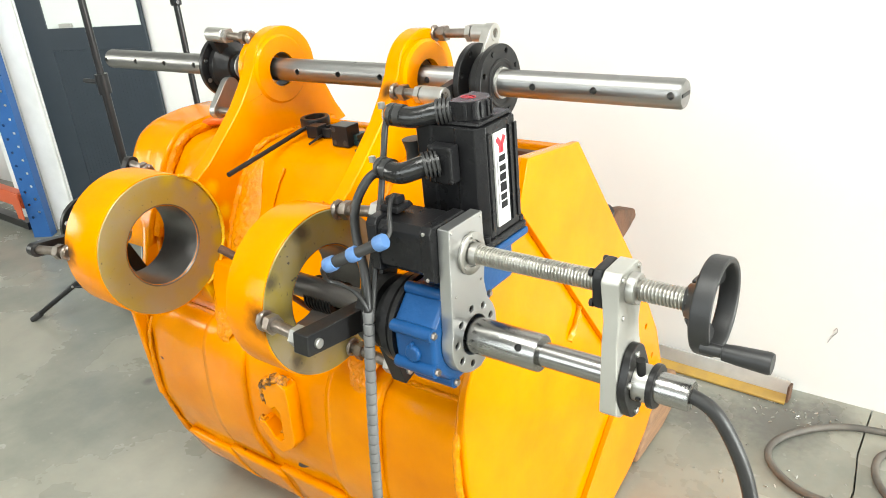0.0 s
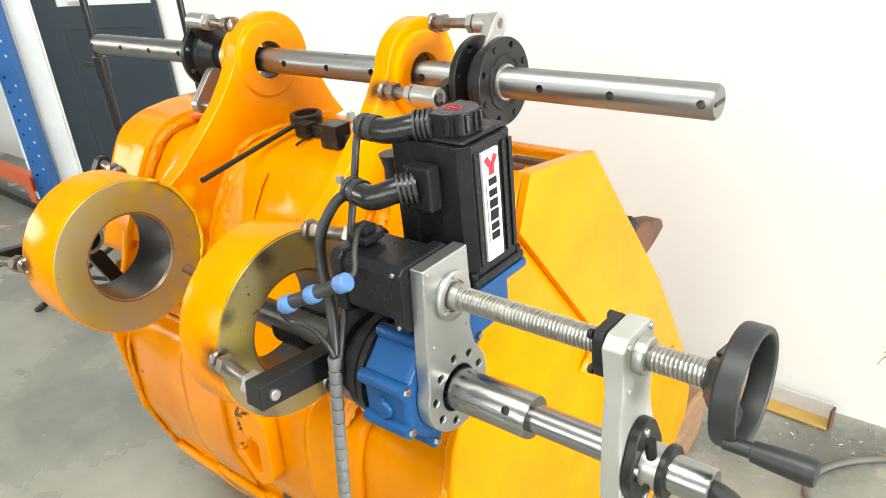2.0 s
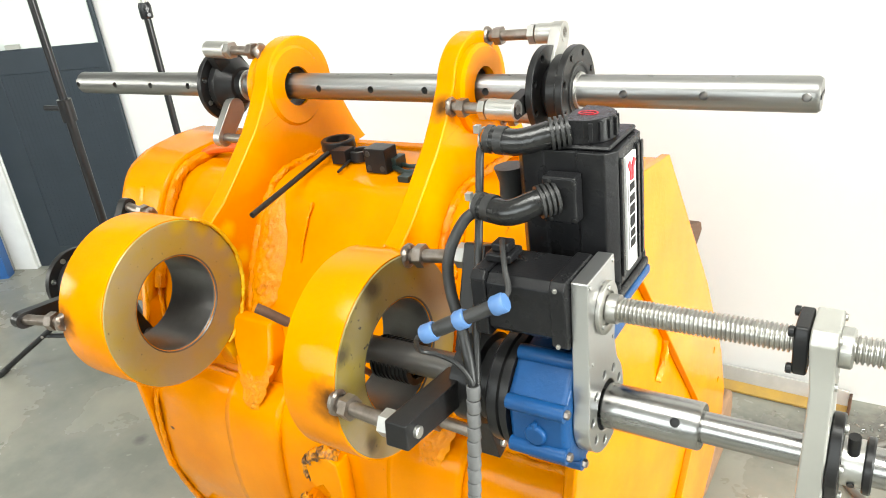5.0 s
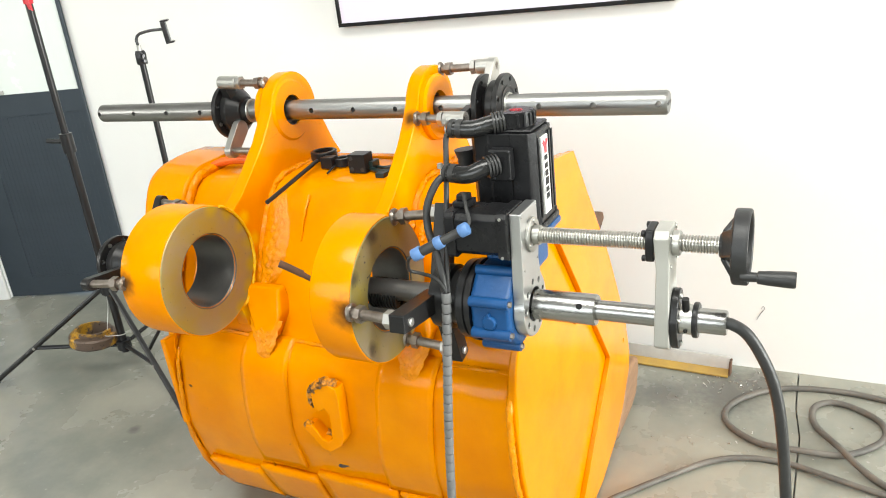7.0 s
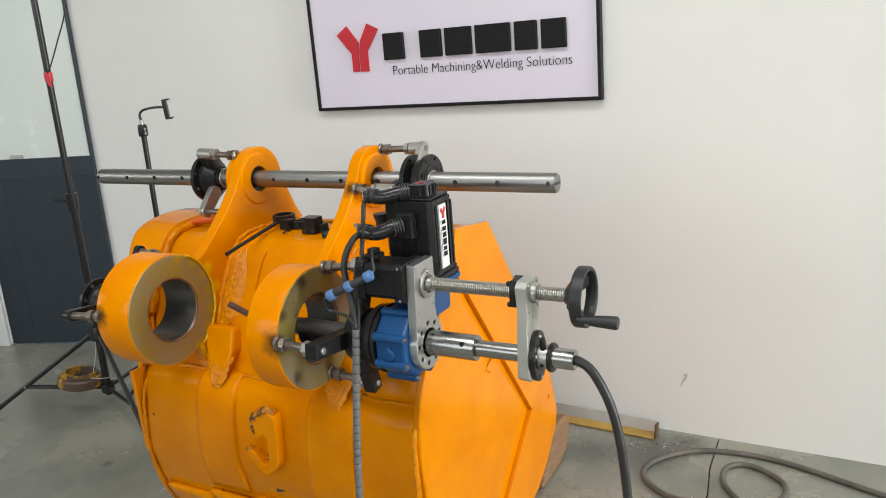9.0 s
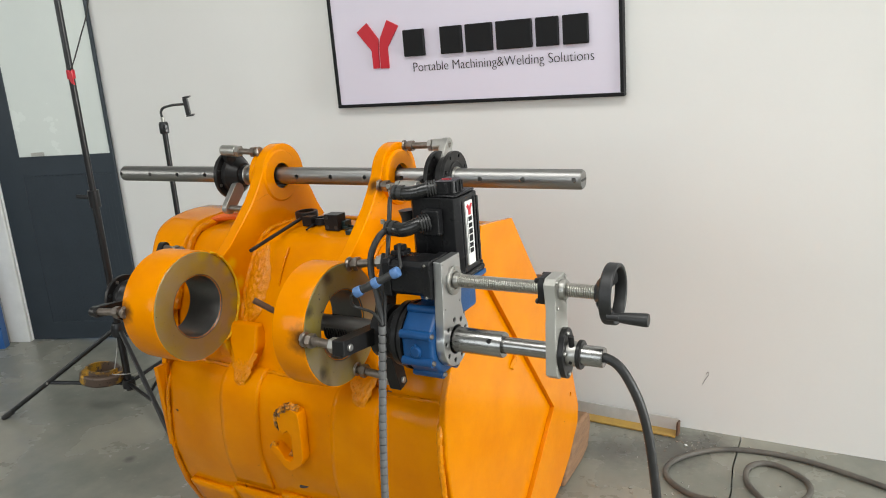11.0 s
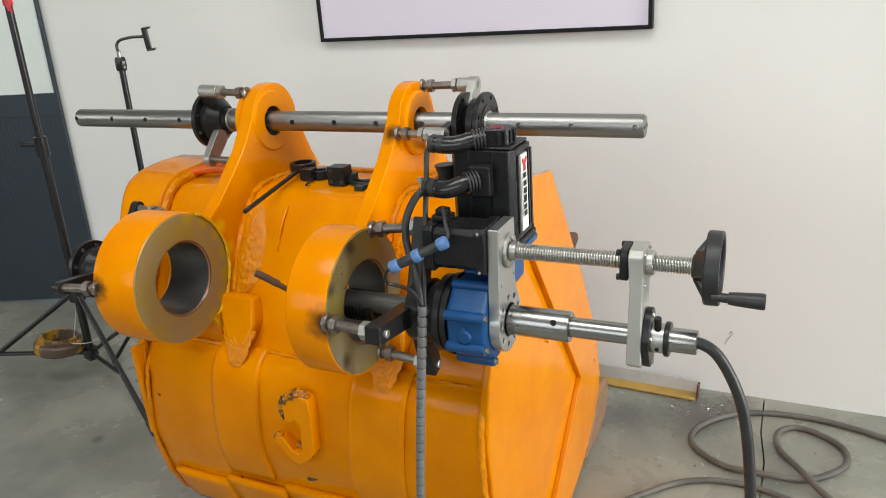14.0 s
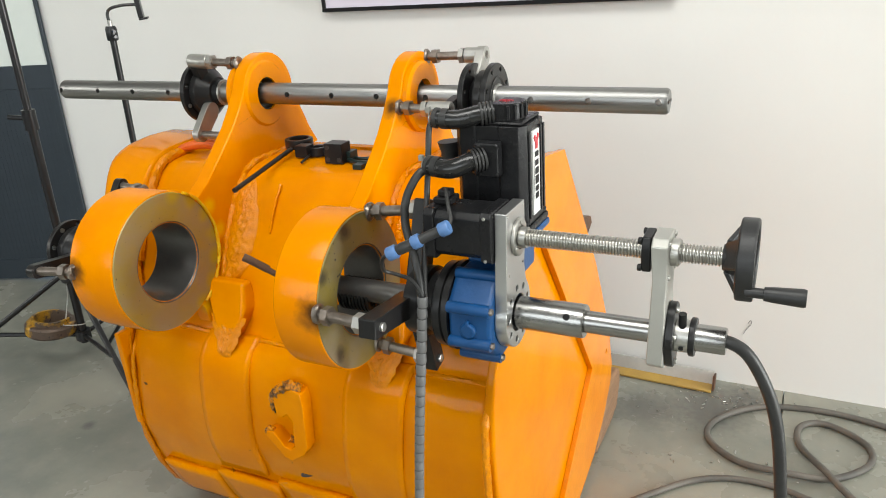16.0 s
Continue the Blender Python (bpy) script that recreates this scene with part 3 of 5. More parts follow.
LUG = arc((0.016, TW), 0.101, -8, 165, 18) + [(-0.112, 1.205), (-0.145, 1.165), (-0.20, 1.115), (-0.265, 1.06), (-0.33, 1.02)] + arc((BV, BW), 0.125, 52, -62, 10) + [(-0.345, 0.765), (-0.335, 0.725), (-0.295, 0.715), (-0.18, 0.90), (0.0, 1.03), (0.205, 1.05), (0.172, 1.10), (0.148, 1.15)]
for u0, u1, pads in ((-0.502, -0.463, ((-0.522, -0.503, 0.084), (-0.4625, -0.457, 0.084))), (-0.058, -0.021, ((-0.0205, -0.004, 0.082),))):
    bm = bm_new()
    prism(bm, LUG, [circle(0.041, (0.0, TW), 40)], u0, u1)
    lug = part("lug_plate", bm, SOOTY, bucket, "", 0.004)
    for p0, p1, r in pads:
        bm = bm_new()
        lathe(bm, [(0.041, p0), (r, p0), (r, p1 - 0.006), (r - 0.006, p1), (0.041, p1)], uaxis(0, TW), 48, True)
        part("pin_pad", bm, ORANGE, lug)
    bm = bm_new()
    lathe(bm, [(0.0415, u0 + 0.001), (0.0395, u0 + 0.001), (0.0395, u1 - 0.001), (0.0415, u1 - 0.001)], uaxis(0, TW), 40, True)
    part("bore_lining", bm, BORE, lug, "bare dark steel bore")
    # fillet welds where the lug meets the back
    for uu in (u0 - 0.004, u1 + 0.004):
        bm = bm_new()
        tube(bm, [(uu, 0.15, 1.062), (uu, 0.0, 1.066), (uu, -0.10, 1.062), (uu, -0.16, 1.024), (uu, -0.21, 0.955), (uu, -0.255, 0.865), (uu, -0.295, 0.775), (uu, -0.315, 0.735)], 0.0085, 10, 20, 0.009)
        part("fillet_weld", bm, WELD, lug)
    # flared toe below the boss, with one rough weld at its tip
    toe = u0 + (0.098 if u0 < -0.3 else 0.082)
    bm = bm_new()
    prism(bm, [(toe - 0.078, 0.830), (toe - 0.062, 0.785), (toe - 0.034, 0.735), (toe - 0.008, 0.672), (toe + 0.014, 0.672), (toe + 0.040, 0.735), (toe + 0.052, 0.765), (toe + 0.040, 0.830)], [], -0.398, -0.28, "uw")
    for v in bm.verts:
        if v.co.y < -0.35:
            v.co.y = -0.380 + 0.46 * max(0, v.co.z - 0.680)
    part("lug_toe", bm, ORANGE, lug, "", 0.010)
    bm = bm_new()
    bmesh.ops.create_grid(bm, x_segments=34, y_segments=44, size=0.5)
    for v in bm.verts:
        p, q = v.co.x + 0.5, v.co.y + 0.5
        w = 0.655 + 0.100 * q
        half = 0.014 + 0.040 * q
        rim = math.sin(math.pi * p) ** 0.6 * math.sin(math.pi * min(1, q * 0.96 + 0.04)) ** 0.5
        h = 0.006 * rim + 0.004 * rim * noise.fractal(Vector((p * 9 + u0 * 9, q * 12, 1.0)), 0.7, 2.0, 3)
        v.co = Vector((toe + 0.006 + (2 * p - 1) * half + 0.006 * noise.noise(Vector((q * 8, u0, 0))), -0.3790 + 0.46 * max(0, w - 0.680) - h + 0.004, w))
    part("toe_weld", bm, WELD, lug, sharp=60)
# gusset weld mass beside the lug
bm = bm_new()
bmesh.ops.create_grid(bm, x_segments=30, y_segments=60, size=0.5)
for v in bm.verts:
    a, b = v.co.x + 0.5, v.co.y + 0.5
    w = 0.78 + 0.26 * b
    u = -0.458 + (0.035 + 0.05 * math.sin(3.0 * b)) * a + 0.012 * noise.noise(Vector((b * 9, 1, 0)))
    h = 0.020 * math.sin(math.pi * min(1, a * 1.02)) ** 0.7 * math.sin(math.pi * b) ** 0.5
    h += 0.007 * noise.fractal(Vector((a * 8, b * 30, 2.0)), 0.7, 2.0, 4) * math.sin(math.pi * a)
    v.co = Vector((u, back_at(w) - h - 0.001, w))
part("gusset_weld", bm, WELD, bucket, sharp=60)
bm = bm_new()
tube(bm, [(-0.335, back_at(w) - 0.004, w) for w in (1.03, 1.0, 0.965, 0.93)], 0.0035, 8, 8, 0.004)
part("paint_run", bm, ORANGE, bucket)
bm = bm_new()
tube(bm, [(0.015, back_at(w) - 0.006, w) for w in (1.02, 0.98, 0.93, 0.88, 0.8)], 0.009, 10, 14, 0.012)
part("gusset_weld", bm, WELD, bucket)
bm = bm_new()
tube(bm, [(u, back_at(0.70) - 0.008, 0.695 + 0.004 * math.sin(40 * u)) for u in (-0.80, -0.6, -0.4, -0.3, -0.2, -0.05, 0.1, 0.28)], 0.006, 8, 16, 0.006)
part("seam_weld", bm, WELD, bucket)


# bosses of the lower pin, ground bare on one face
def boss(u0, u1, face):
    bm = bm_new()
    lathe(bm, [(0.0895, u0), (BR - 0.004, u0), (BR, u0 + 0.004), (BR, u1 - 0.003), (BR - 0.001, u1 - 0.001), (0.0895, u1 - 0.001)], uaxis(BV, BW), 96, True)
    b = part("boss", bm, SOOTY, bucket)
    bm = bm_new()
    lathe(bm, [(0.0935, u1 - 0.0008), (BR - 0.003, u1 - 0.0008), (BR - 0.0045, u1 + 0.001), (0.0935, u1 + 0.001)], uaxis(BV, BW), 96, True)
    part("bare_face", bm, face, b, "bare ground steel face with yellow overspray")
    bm = bm_new()
    lathe(bm, [(0.0894, u0 - 0.0005), (0.088, u0 - 0.0005), (0.088, u1 - 0.004), (0.0925, u1 + 0.0015), (0.0934, u1 + 0.0015), (0.0934, u1 - 0.002), (0.0894, u1 - 0.004)], uaxis(BV, BW), 96, True)
    part("bore_lining", bm, BORE, b, "machined dark steel bore")
    return b


boss(-0.588, -0.462, RAWSTEEL)
boss(-0.053, 0.045, RAWBURNT)
for u in (-0.458, -0.016):
    bm = bm_new()
    tube(bm, [(u, BV + BR * math.cos(radians(a)), BW + BR * math.sin(radians(a))) for a in range(62, -70, -12)], 0.0036, 9, 14, 0.005)
    part("boss_weld", bm, YELLOWWELD if u < -0.3 else WELD, bucket, "weld with yellow overspray" if u < -0.3 else "")

# lifting hook welded to the back
HOOKO = [(-0.236, 0.566), (-0.240, 0.606), (-0.218, 0.628), (-0.182, 0.638), (-0.160, 0.628), (-0.156, 0.600), (-0.160, 0.488), (-0.172, 0.464), (-0.210, 0.436), (-0.232, 0.442), (-0.262, 0.476), (-0.280, 0.492), (-0.274, 0.508), (-0.254, 0.510), (-0.238, 0.492), (-0.226, 0.474), (-0.210, 0.470), (-0.198, 0.480), (-0.194, 0.552), (-0.206, 0.566), (-0.222, 0.554)]
bm = bm_new()
prism(bm, HOOKO, [], -0.418, -0.380, "uw")
hook = part("lifting_hook", bm, ORANGE, bucket, "", 0.004)
bm = bm_new()
tube(bm, [(-0.241, -0.404, 0.568), (-0.242, -0.410, 0.602), (-0.222, -0.412, 0.627), (-0.196, -0.408, 0.640), (-0.166, -0.398, 0.634)], 0.011, 10, 22, 0.016)
part("hook_weld", bm, BURNTWELD, hook, "dark rough weld bead")
for pts, wr in (([(-0.281, -0.404, 0.497), (-0.271, -0.410, 0.509), (-0.256, -0.410, 0.511)], 0.007), ([(-0.228, -0.392, 0.482), (-0.212, -0.390, 0.472), (-0.200, -0.390, 0.484)], 0.007)):
    bm = bm_new()
    tube(bm, pts, wr, 9, 14, 0.011)
    part("hook_weld", bm, BURNTWELD, hook, "dark rough weld bead")
# raised discs, coloured dark for the shade inside a hole and a slot
for name, (u, w), r in (("drain_hole_disc", (-0.222, 0.350), 0.013), ("slot_disc", (0.09, 0.692), 0.011)):
    bm = bm_new()
    v = back_at(w)
    m = along((u, v + 0.004, w), (u, v - 0.5, w + 0.30)) @ pose(0, 0, 0, 0, 0, 20)
    prism(bm, [(a * 1.6, b * 0.6) for a, b in circle(r, (0, 0), 12)], [], 0, 0.0052, "uv", m)
    part(name, bm, HOLESHADE, bucket, "dark disc standing in for a shaded hole")
bm = bm_new()
tube(bm, [(UR + 0.024, 0.03, 0.64), (UR + 0.026, 0.06, 0.67), (UR + 0.024, 0.085, 0.71), (UR + 0.022, 0.11, 0.735)], 0.009, 8, 6, 0.009)
part("weld_repair", bm, WELD, bucket)
# rusty tooth stub beyond the mouth
bm = bm_new()
prism(bm, [(0.22, 0.80), (0.36, 0.83), (0.455, 0.80), (0.465, 0.775), (0.42, 0.755), (0.30, 0.72)], [], 0.225, 0.2735)
part("side_cutter", bm, RUST, bucket, "rusty worn side cutter", 0.006)
bm = bm_new()
lathe(bm, solid([(0.022, 0), (0.022, 0.02), (0.015, 0.03)]), along((0.25, 0.30, 0.835), (0.29, 0.37, 0.86)), 8)
part("cutter_bolt", bm, BLACKOX, bucket, "dark blue-black bolt")

# wooden block under the lip
bm = bm_new()
prism(bm, [(0.42, 0.0), (0.62, 0.0), (0.70, 0.02), (0.735, 0.09), (0.73, 0.155), (0.68, 0.168), (0.598, 0.165), (0.585, 0.20), (0.508, 0.072), (0.44, 0.045)], [], 0.10, 0.306)
single("timber_block", bm, WOOD, "rough brown timber block wedged under the bucket lip", "timber", (0.2, 0.6, 0), A, 0.012)

# bar, supports
bar = thing("boring_bar", (-0.33, 0, TW), "long bright ground steel bar with cross holes", "steel bar")
bm = bm_new()
lathe(bm, solid([(0.0235, -1.200), (0.0270, -1.196), (0.0270, 0.546), (0.0235, 0.551)]), uaxis(0, TW), 56)
body = part("bar_body", bm, CHROME, bar)
bm = bm_new()
for u in (-1.19, -1.04, -0.905, -0.773, -0.64, -0.51, -0.378, -0.246, -0.12, 0.01, 0.137, 0.263, 0.39, 0.534):
    rod(bm, (u, -0.05, TW + 0.004), (u, 0.05, TW - 0.004), 0.0068, 16)
    rod(bm, (u + 0.04, -0.004, TW + 0.0175), (u + 0.04, 0.004, TW + 0.05), 0.005, 12)
cut(body, bm)
bm = bm_new()
box(bm, (0.5505, -0.018, TW - 0.003), (0.5525, 0.018, TW + 0.003))
part("end_mark", bm, BLACKOX, bar)


def anchor(parent, start, end, r=0.0085, sleeve=0.0, burnt=True):
    """A threaded rod welded to the bucket at start, with nuts and a sleeve towards its end."""
    s, e = Vector(start), Vector(end)
    d = (e - s).normalized()
    bm = bm_new()
    rod(bm, s - d * 0.002, e, r, 16)
    b = part("anchor_rod", bm, BOLT, parent)
    bm = bm_new()
    tube(bm, [s + Vector((0, math.cos(a) * r * 1.25, math.sin(a) * r * 1.25)) for a in [i * math.pi / 5 for i in range(11)]], r * 0.55, 8, 4, 0.004)
    part("weld_bead", bm, BOLT, b, "burnt weld bead")
    bm = bm_new()
    lathe(bm, solid([(r * 1.75, 0), (r * 1.75, 0.014)]), along(s + d * 0.016, e), 6)
    part("nut", bm, BOLT, b)
    if sleeve:
        bm = bm_new()
        lathe(bm, solid([(r * 1.9, 0), (r * 1.9, 0.012)]), along(e - d * (sleeve + 0.014), e), 6)
        part("nut", bm, ZINC, b)
        bm = bm_new()
        lathe(bm, solid([(0.0165, 0), (0.018, 0.002), (0.018, sleeve - 0.002), (0.0165, sleeve)]), along(e - d * sleeve, e), 24)
        part("sleeve", bm, ZINC, b, "pale grey sleeve")
    return b


def flange_ring(bm, u0, u1, r, rin, c, n=8, rb=None, hole=0.0055):
    rb = rb or r * 0.84
    prism(bm, circle(r, c, 48), [circle(rin, c, 40)] + [circle(hole, (c[0] + rb * math.cos(2 * math.pi * (i + 0.5) / n), c[1] + rb * math.sin(2 * math.pi * (i + 0.5) / n)), 10) for i in range(n)], u0, u1)
    return bm


def swing_arm(parent, a, b, u0, u1, r, mat, name="arm"):
    """A link plate with round ends from a to b, in (v, w)."""
    a, b = Vector(a), Vector(b)
    ang = math.degrees(math.atan2(b.y - a.y, b.x - a.x))
    out = arc(a, r * 1.15, ang + 90, ang + 270, 10) + arc(b, r, ang - 90, ang + 90, 10)
    bm = bm_new()
    prism(bm, out, [circle(r * 0.45, b, 14)], u0, u1)
    return part(name, bm, mat, parent, "", 0.003)


def support(c, u_disc, u_hub, r, arms, name_label, arm_mat=None):
    """A bearing support: flanged disc, tapered hub, link arms and anchor rods."""
    s = thing("bearing_support", (u_disc, c[0], c[1]), name_label, "bearing support")
    sg = 1 if u_hub > u_disc else -1
    bm = bm_new()
    flange_ring(bm, min(u_disc, u_disc + sg * 0.013), max(u_disc, u_disc + sg * 0.013), r, 0.0275, c)
    fl = part("flange", bm, BLACKOX, s, "", 0.002)
    # black bolts on the right-hand support are added to read as dark holes
    for i in range(0, 8, 2):
        a = 2 * math.pi * (i + 0.5) / 8
        q = (c[0] + r * 0.84 * math.cos(a), c[1] + r * 0.84 * math.sin(a))
        bm = bm_new()
        lathe(bm, solid([(0.0052, min(u_disc, u_disc + sg * 0.013) - 0.002), (0.0052, max(u_disc, u_disc + sg * 0.013) + 0.002)]), uaxis(*q), 10)
        part("bolt", bm, ZINC if u_disc < 0 else BLACKOX, fl)
    bm = bm_new()
    lathe(bm, [(0.026, u_disc + sg * 0.0135), (r * 0.74, u_disc + sg * 0.0135), (r * 0.74, u_disc + sg * 0.018), (r * 0.80, u_disc + sg * 0.020), (r * 0.80, u_disc + sg * 0.036), (r * 0.74, u_disc + sg * 0.040), (r * 0.50, u_disc + (u_hub - u_disc) * 0.78), (0.033, u_disc + (u_hub - u_disc) * 0.8), (0.031, u_hub), (0.026, u_hub)], uaxis(*c), 48, True)
    part("hub", bm, BLACKOX, s, "", 0.001)
    bm = bm_new()
    lathe(bm, [(0.0258, u_hub), (0.034, u_hub), (0.033, u_hub + sg * 0.004), (0.0258, u_hub + sg * 0.004)], uaxis(*c), 40, True)
    part("seal_ring", bm, ZINC, s, "bright ring")
    bm = bm_new()
    lathe(bm, [(0.0258, u_disc - sg * 0.005), (0.031, u_disc - sg * 0.005), (0.032, u_disc - sg * 0.0005), (0.0258, u_disc - sg * 0.0005)], uaxis(*c), 40, True)
    part("seal_ring", bm, ZINC, s, "bright ring")
    bm = bm_new()
    lathe(bm, [(0.0415, u_disc - sg * 0.0008), (0.0445, u_disc - sg * 0.0022), (0.0475, u_disc - sg * 0.0022), (0.0485, u_disc - sg * 0.0008)], uaxis(*c), 48, True)
    part("retaining_ring", bm, BLACKOX, s)
    for (v, w), ua, (sv, sw), us, sleeve, mat in arms:
        swing_arm(s, (c[0] + (v - c[0]) * 0.45, c[1] + (w - c[1]) * 0.45), (v, w), min(ua, ua + 0.02), max(ua, ua + 0.02), 0.020 if mat is ZINC else 0.015, mat)
        if us is not None:
            anchor(s, (us, sv, sw), (ua + (0.02 if us < ua else 0.0), v, w), 0.0098, sleeve)
    return s


# upper left, upper right and lower left supports
support((0, TW), -0.682, -0.598, 0.079, [((-0.045, 1.312), -0.655, (-0.042, 1.305), -0.502, 0.06, BLACKOX), ((-0.092, 1.130), -0.632, (-0.092, 1.130), -0.502, 0.0, ZINC), ((0.10, 1.20), -0.640, (0.09, 1.20), -0.502, 0.03, ZINC)],
        "black flanged bearing support with grey link arms on the bar")
support((0, TW), 0.177, 0.108, 0.0765, [((0.062, 1.309), 0.110, (0.058, 1.306), -0.021, 0.052, ZINC), ((-0.098, 1.214), 0.088, (-0.096, 1.216), -0.021, 0.055, BLACKOX), ((0.09, 1.14), 0.088, (0.088, 1.145), -0.021, 0.0, ZINC)],
        "black double flanged bearing support with grey link arms")
support((BV, BW), -0.775, -0.64, 0.070, [((-0.612, 0.950), -0.672, (-0.585, 0.948), -0.575, 0.0, BLACKOX), ((-0.335, 1.062), -0.68, (-0.345, 1.052), -0.588, 0.0, BLACKOX), ((-0.37, 0.78), -0.70, (-0.37, 0.785), -0.588, 0.0, BLACKOX)],
        "black flanged bearing support behind the bucket boss")
for p in [o for o in scene.objects if o.name.startswith("bearing_support")][1:2]:
    bm = bm_new()
    flange_ring(bm, 0.111, 0.124, 0.0765, 0.0275, (0, TW))
    part("flange", bm, BLACKOX, p, "", 0.002)

# small pin tool that sticks out beside the boss
bm = bm_new()
tube(bm, [(-0.115, -0.40, 0.885), (-0.185, -0.437, 0.945)], 0.0065, 12, 1)
tube(bm, [(-0.178, -0.433, 0.940), (-0.205, -0.448, 0.962), (-0.220, -0.455, 0.972)], 0.0085, 12, 4)
lathe(bm, solid([(0.0105, 0), (0.0105, 0.04)]), along((-0.10, -0.39, 0.87), (-0.20, -0.445, 0.955)), 16)
tube(bm, [(-0.105, -0.40, 0.87), (-0.11, -0.34, 0.80), (-0.10, -0.31, 0.76)], 0.006, 10, 4)
single("tool_holder", bm, RUST, "small brown steel tool holder beside the boss", "tool", (-0.10, -0.39, 0.87), A)


# ---- line boring machine ----
SV, SW = -0.424, 1.066  # feed screw
mach = thing("line_boring_machine", (0.25, BV, 0.85), "portable line boring machine, blue gearbox, black servo motors, steel feed screw", "boring machine")
bm = bm_new()
lathe(bm, solid([(0.0195, 0.34), (0.0195, 0.648), (0.0225, 0.648), (0.0225, 0.724), (0.021, 0.727)]), uaxis(BV, BW), 48)
shaft = part("spindle_bar", bm, POLISHED, mach, "polished steel spindle")
bm = bm_new()
lathe(bm, [(0.0196, 0.374), (0.0295, 0.374), (0.030, 0.376), (0.030, 0.493), (0.0285, 0.496), (0.0196, 0.496)], uaxis(BV, BW), 56, True)
# inner length of the bar, in a darker material than the spindle
ib = bm_new()
lathe(ib, solid([(0.021, -0.075), (0.0225, -0.073), (0.0225, 0.20)]), uaxis(BV, BW), 40)
part("inner_bar", ib, BORE, mach, "dark steel bar")
sleeve = part("spindle_sleeve", bm, POLISHED, mach)
bm = bm_new()
rod(bm, (0.468, BV - 0.034, BW + 0.022), (0.468, BV - 0.0185, BW + 0.012), 0.0062, 14)
cut(sleeve, bm)
# black plug added at the hole's bottom so that it reads as shaded
bm = bm_new()
rod(bm, (0.468, BV - 0.0225, BW + 0.0146), (0.468, BV - 0.018, BW + 0.0117), 0.0058, 14)
part("screw_or_hole_plug", bm, BLACKOX, sleeve, "black plug that darkens the hole")
bm = bm_new()
for i in range(9):
    lathe(bm, [(0.024, 0.0 + 0.008 * i), (0.034, 0.0 + 0.008 * i), (0.034, 0.004 + 0.008 * i), (0.024, 0.004 + 0.008 * i)], uaxis(BV + 0.01, BW - 0.015), 24, True)
part("adjuster_thread", bm, BLACKOX, mach)

# silver mounting plate
PLATE = [(-0.474, 1.122), (-0.384, 1.122), (-0.384, 1.045), (-0.392, 1.005), (-0.385, 0.972)] + arc((BV, BW), 0.064, 38, -205, 30) + [(-0.486, 0.96)]
bm = bm_new()
prism(bm, PLATE, [circle(0.034, (BV, BW), 32)] + [circle(0.0058, (BV + 0.049 * math.cos(a), BW + 0.049 * math.sin(a)), 12) for a in [radians(15 + 40 * i) for i in range(9)]], 0.351, 0.373)
plate = part("mounting_plate", bm, SILVER, mach, "bright milled aluminium plate", 0.002)
bm = bm_new()
lathe(bm, [(0.012, 0.3735), (0.034, 0.3735), (0.034, 0.378), (0.0325, 0.379), (0.022, 0.379), (0.021, 0.3755), (0.012, 0.3755)], uaxis(SV, SW), 40, True)
part("bearing_cap", bm, ZINC, plate)
bolt_heads(plate, [radians(90 + 120 * i) for i in range(3)], lambda a: uaxis(SV + 0.028 * math.cos(a), SW + 0.028 * math.sin(a), 0.379), 0.0035, 0.003)
bolt_heads(plate, [(-0.468, 1.115), (-0.391, 1.115), (-0.40, 1.01), (-0.47, 1.01)], lambda p: uaxis(p[0], p[1], 0.373), 0.0025, 0.0015)
bm = bm_new()
lathe(bm, solid([(0.030, 0.345), (0.030, 0.356)]), uaxis(BV, BW), 36)
part("inner_bearing", bm, BLACKOX, plate)
for i, (v, w) in enumerate([(BV + 0.049 * math.cos(a), BW + 0.049 * math.sin(a)) for a in [radians(15 + 40 * i) for i in range(9)]]):
    bm = bm_new()
    lathe(bm, [(0.003, 0.366), (0.0056, 0.366), (0.0056, 0.3695), (0.003, 0.3695)], uaxis(v, w), 12, True)
    rod(bm, (0.360, v, w), (0.366, v, w), 0.0056, 12)
    part("cap_screw", bm, BLACKOX, plate)

# feed screw: round ridges at the thread's pitch
bm = bm_new()
prof = []
k = 0.374
while k < 0.718:
    prof += [(0.0128, k), (0.0155, k + 0.0012), (0.0157, k + 0.0026), (0.0128, k + 0.0038)]
    k += 0.0051
lathe(bm, solid(prof), uaxis(SV, SW), 28)
part("feed_screw", bm, SCREWST, mach, "bright threaded feed screw", sharp=60)
bm = bm_new()
lathe(bm, solid([(0.0185, 0.3795), (0.0185, 0.392)]), uaxis(SV, SW), 28)
part("screw_collar", bm, ZINC, mach)
bm = bm_new()
prism(bm, [(SV + x, SW + z) for x, z in ((-0.030, -0.018), (-0.024, -0.030), (0.024, -0.030), (0.030, -0.018), (0.030, 0.018), (0.024, 0.030), (-0.024, 0.030), (-0.030, 0.018))], [circle(0.0162, (SV, SW), 24)], 0.591, 0.606)
nut = part("feed_nut", bm, BLACKOX, mach, "", 0.003)
bolt_heads(nut, [(x, z) for x in (-0.023, 0.023) for z in (-0.023, 0.023)], lambda p: along((0.591, SV + p[0], SW + p[1]), (0.5, SV + p[0], SW + p[1])), 0.006, 0.006, BLACKOX)
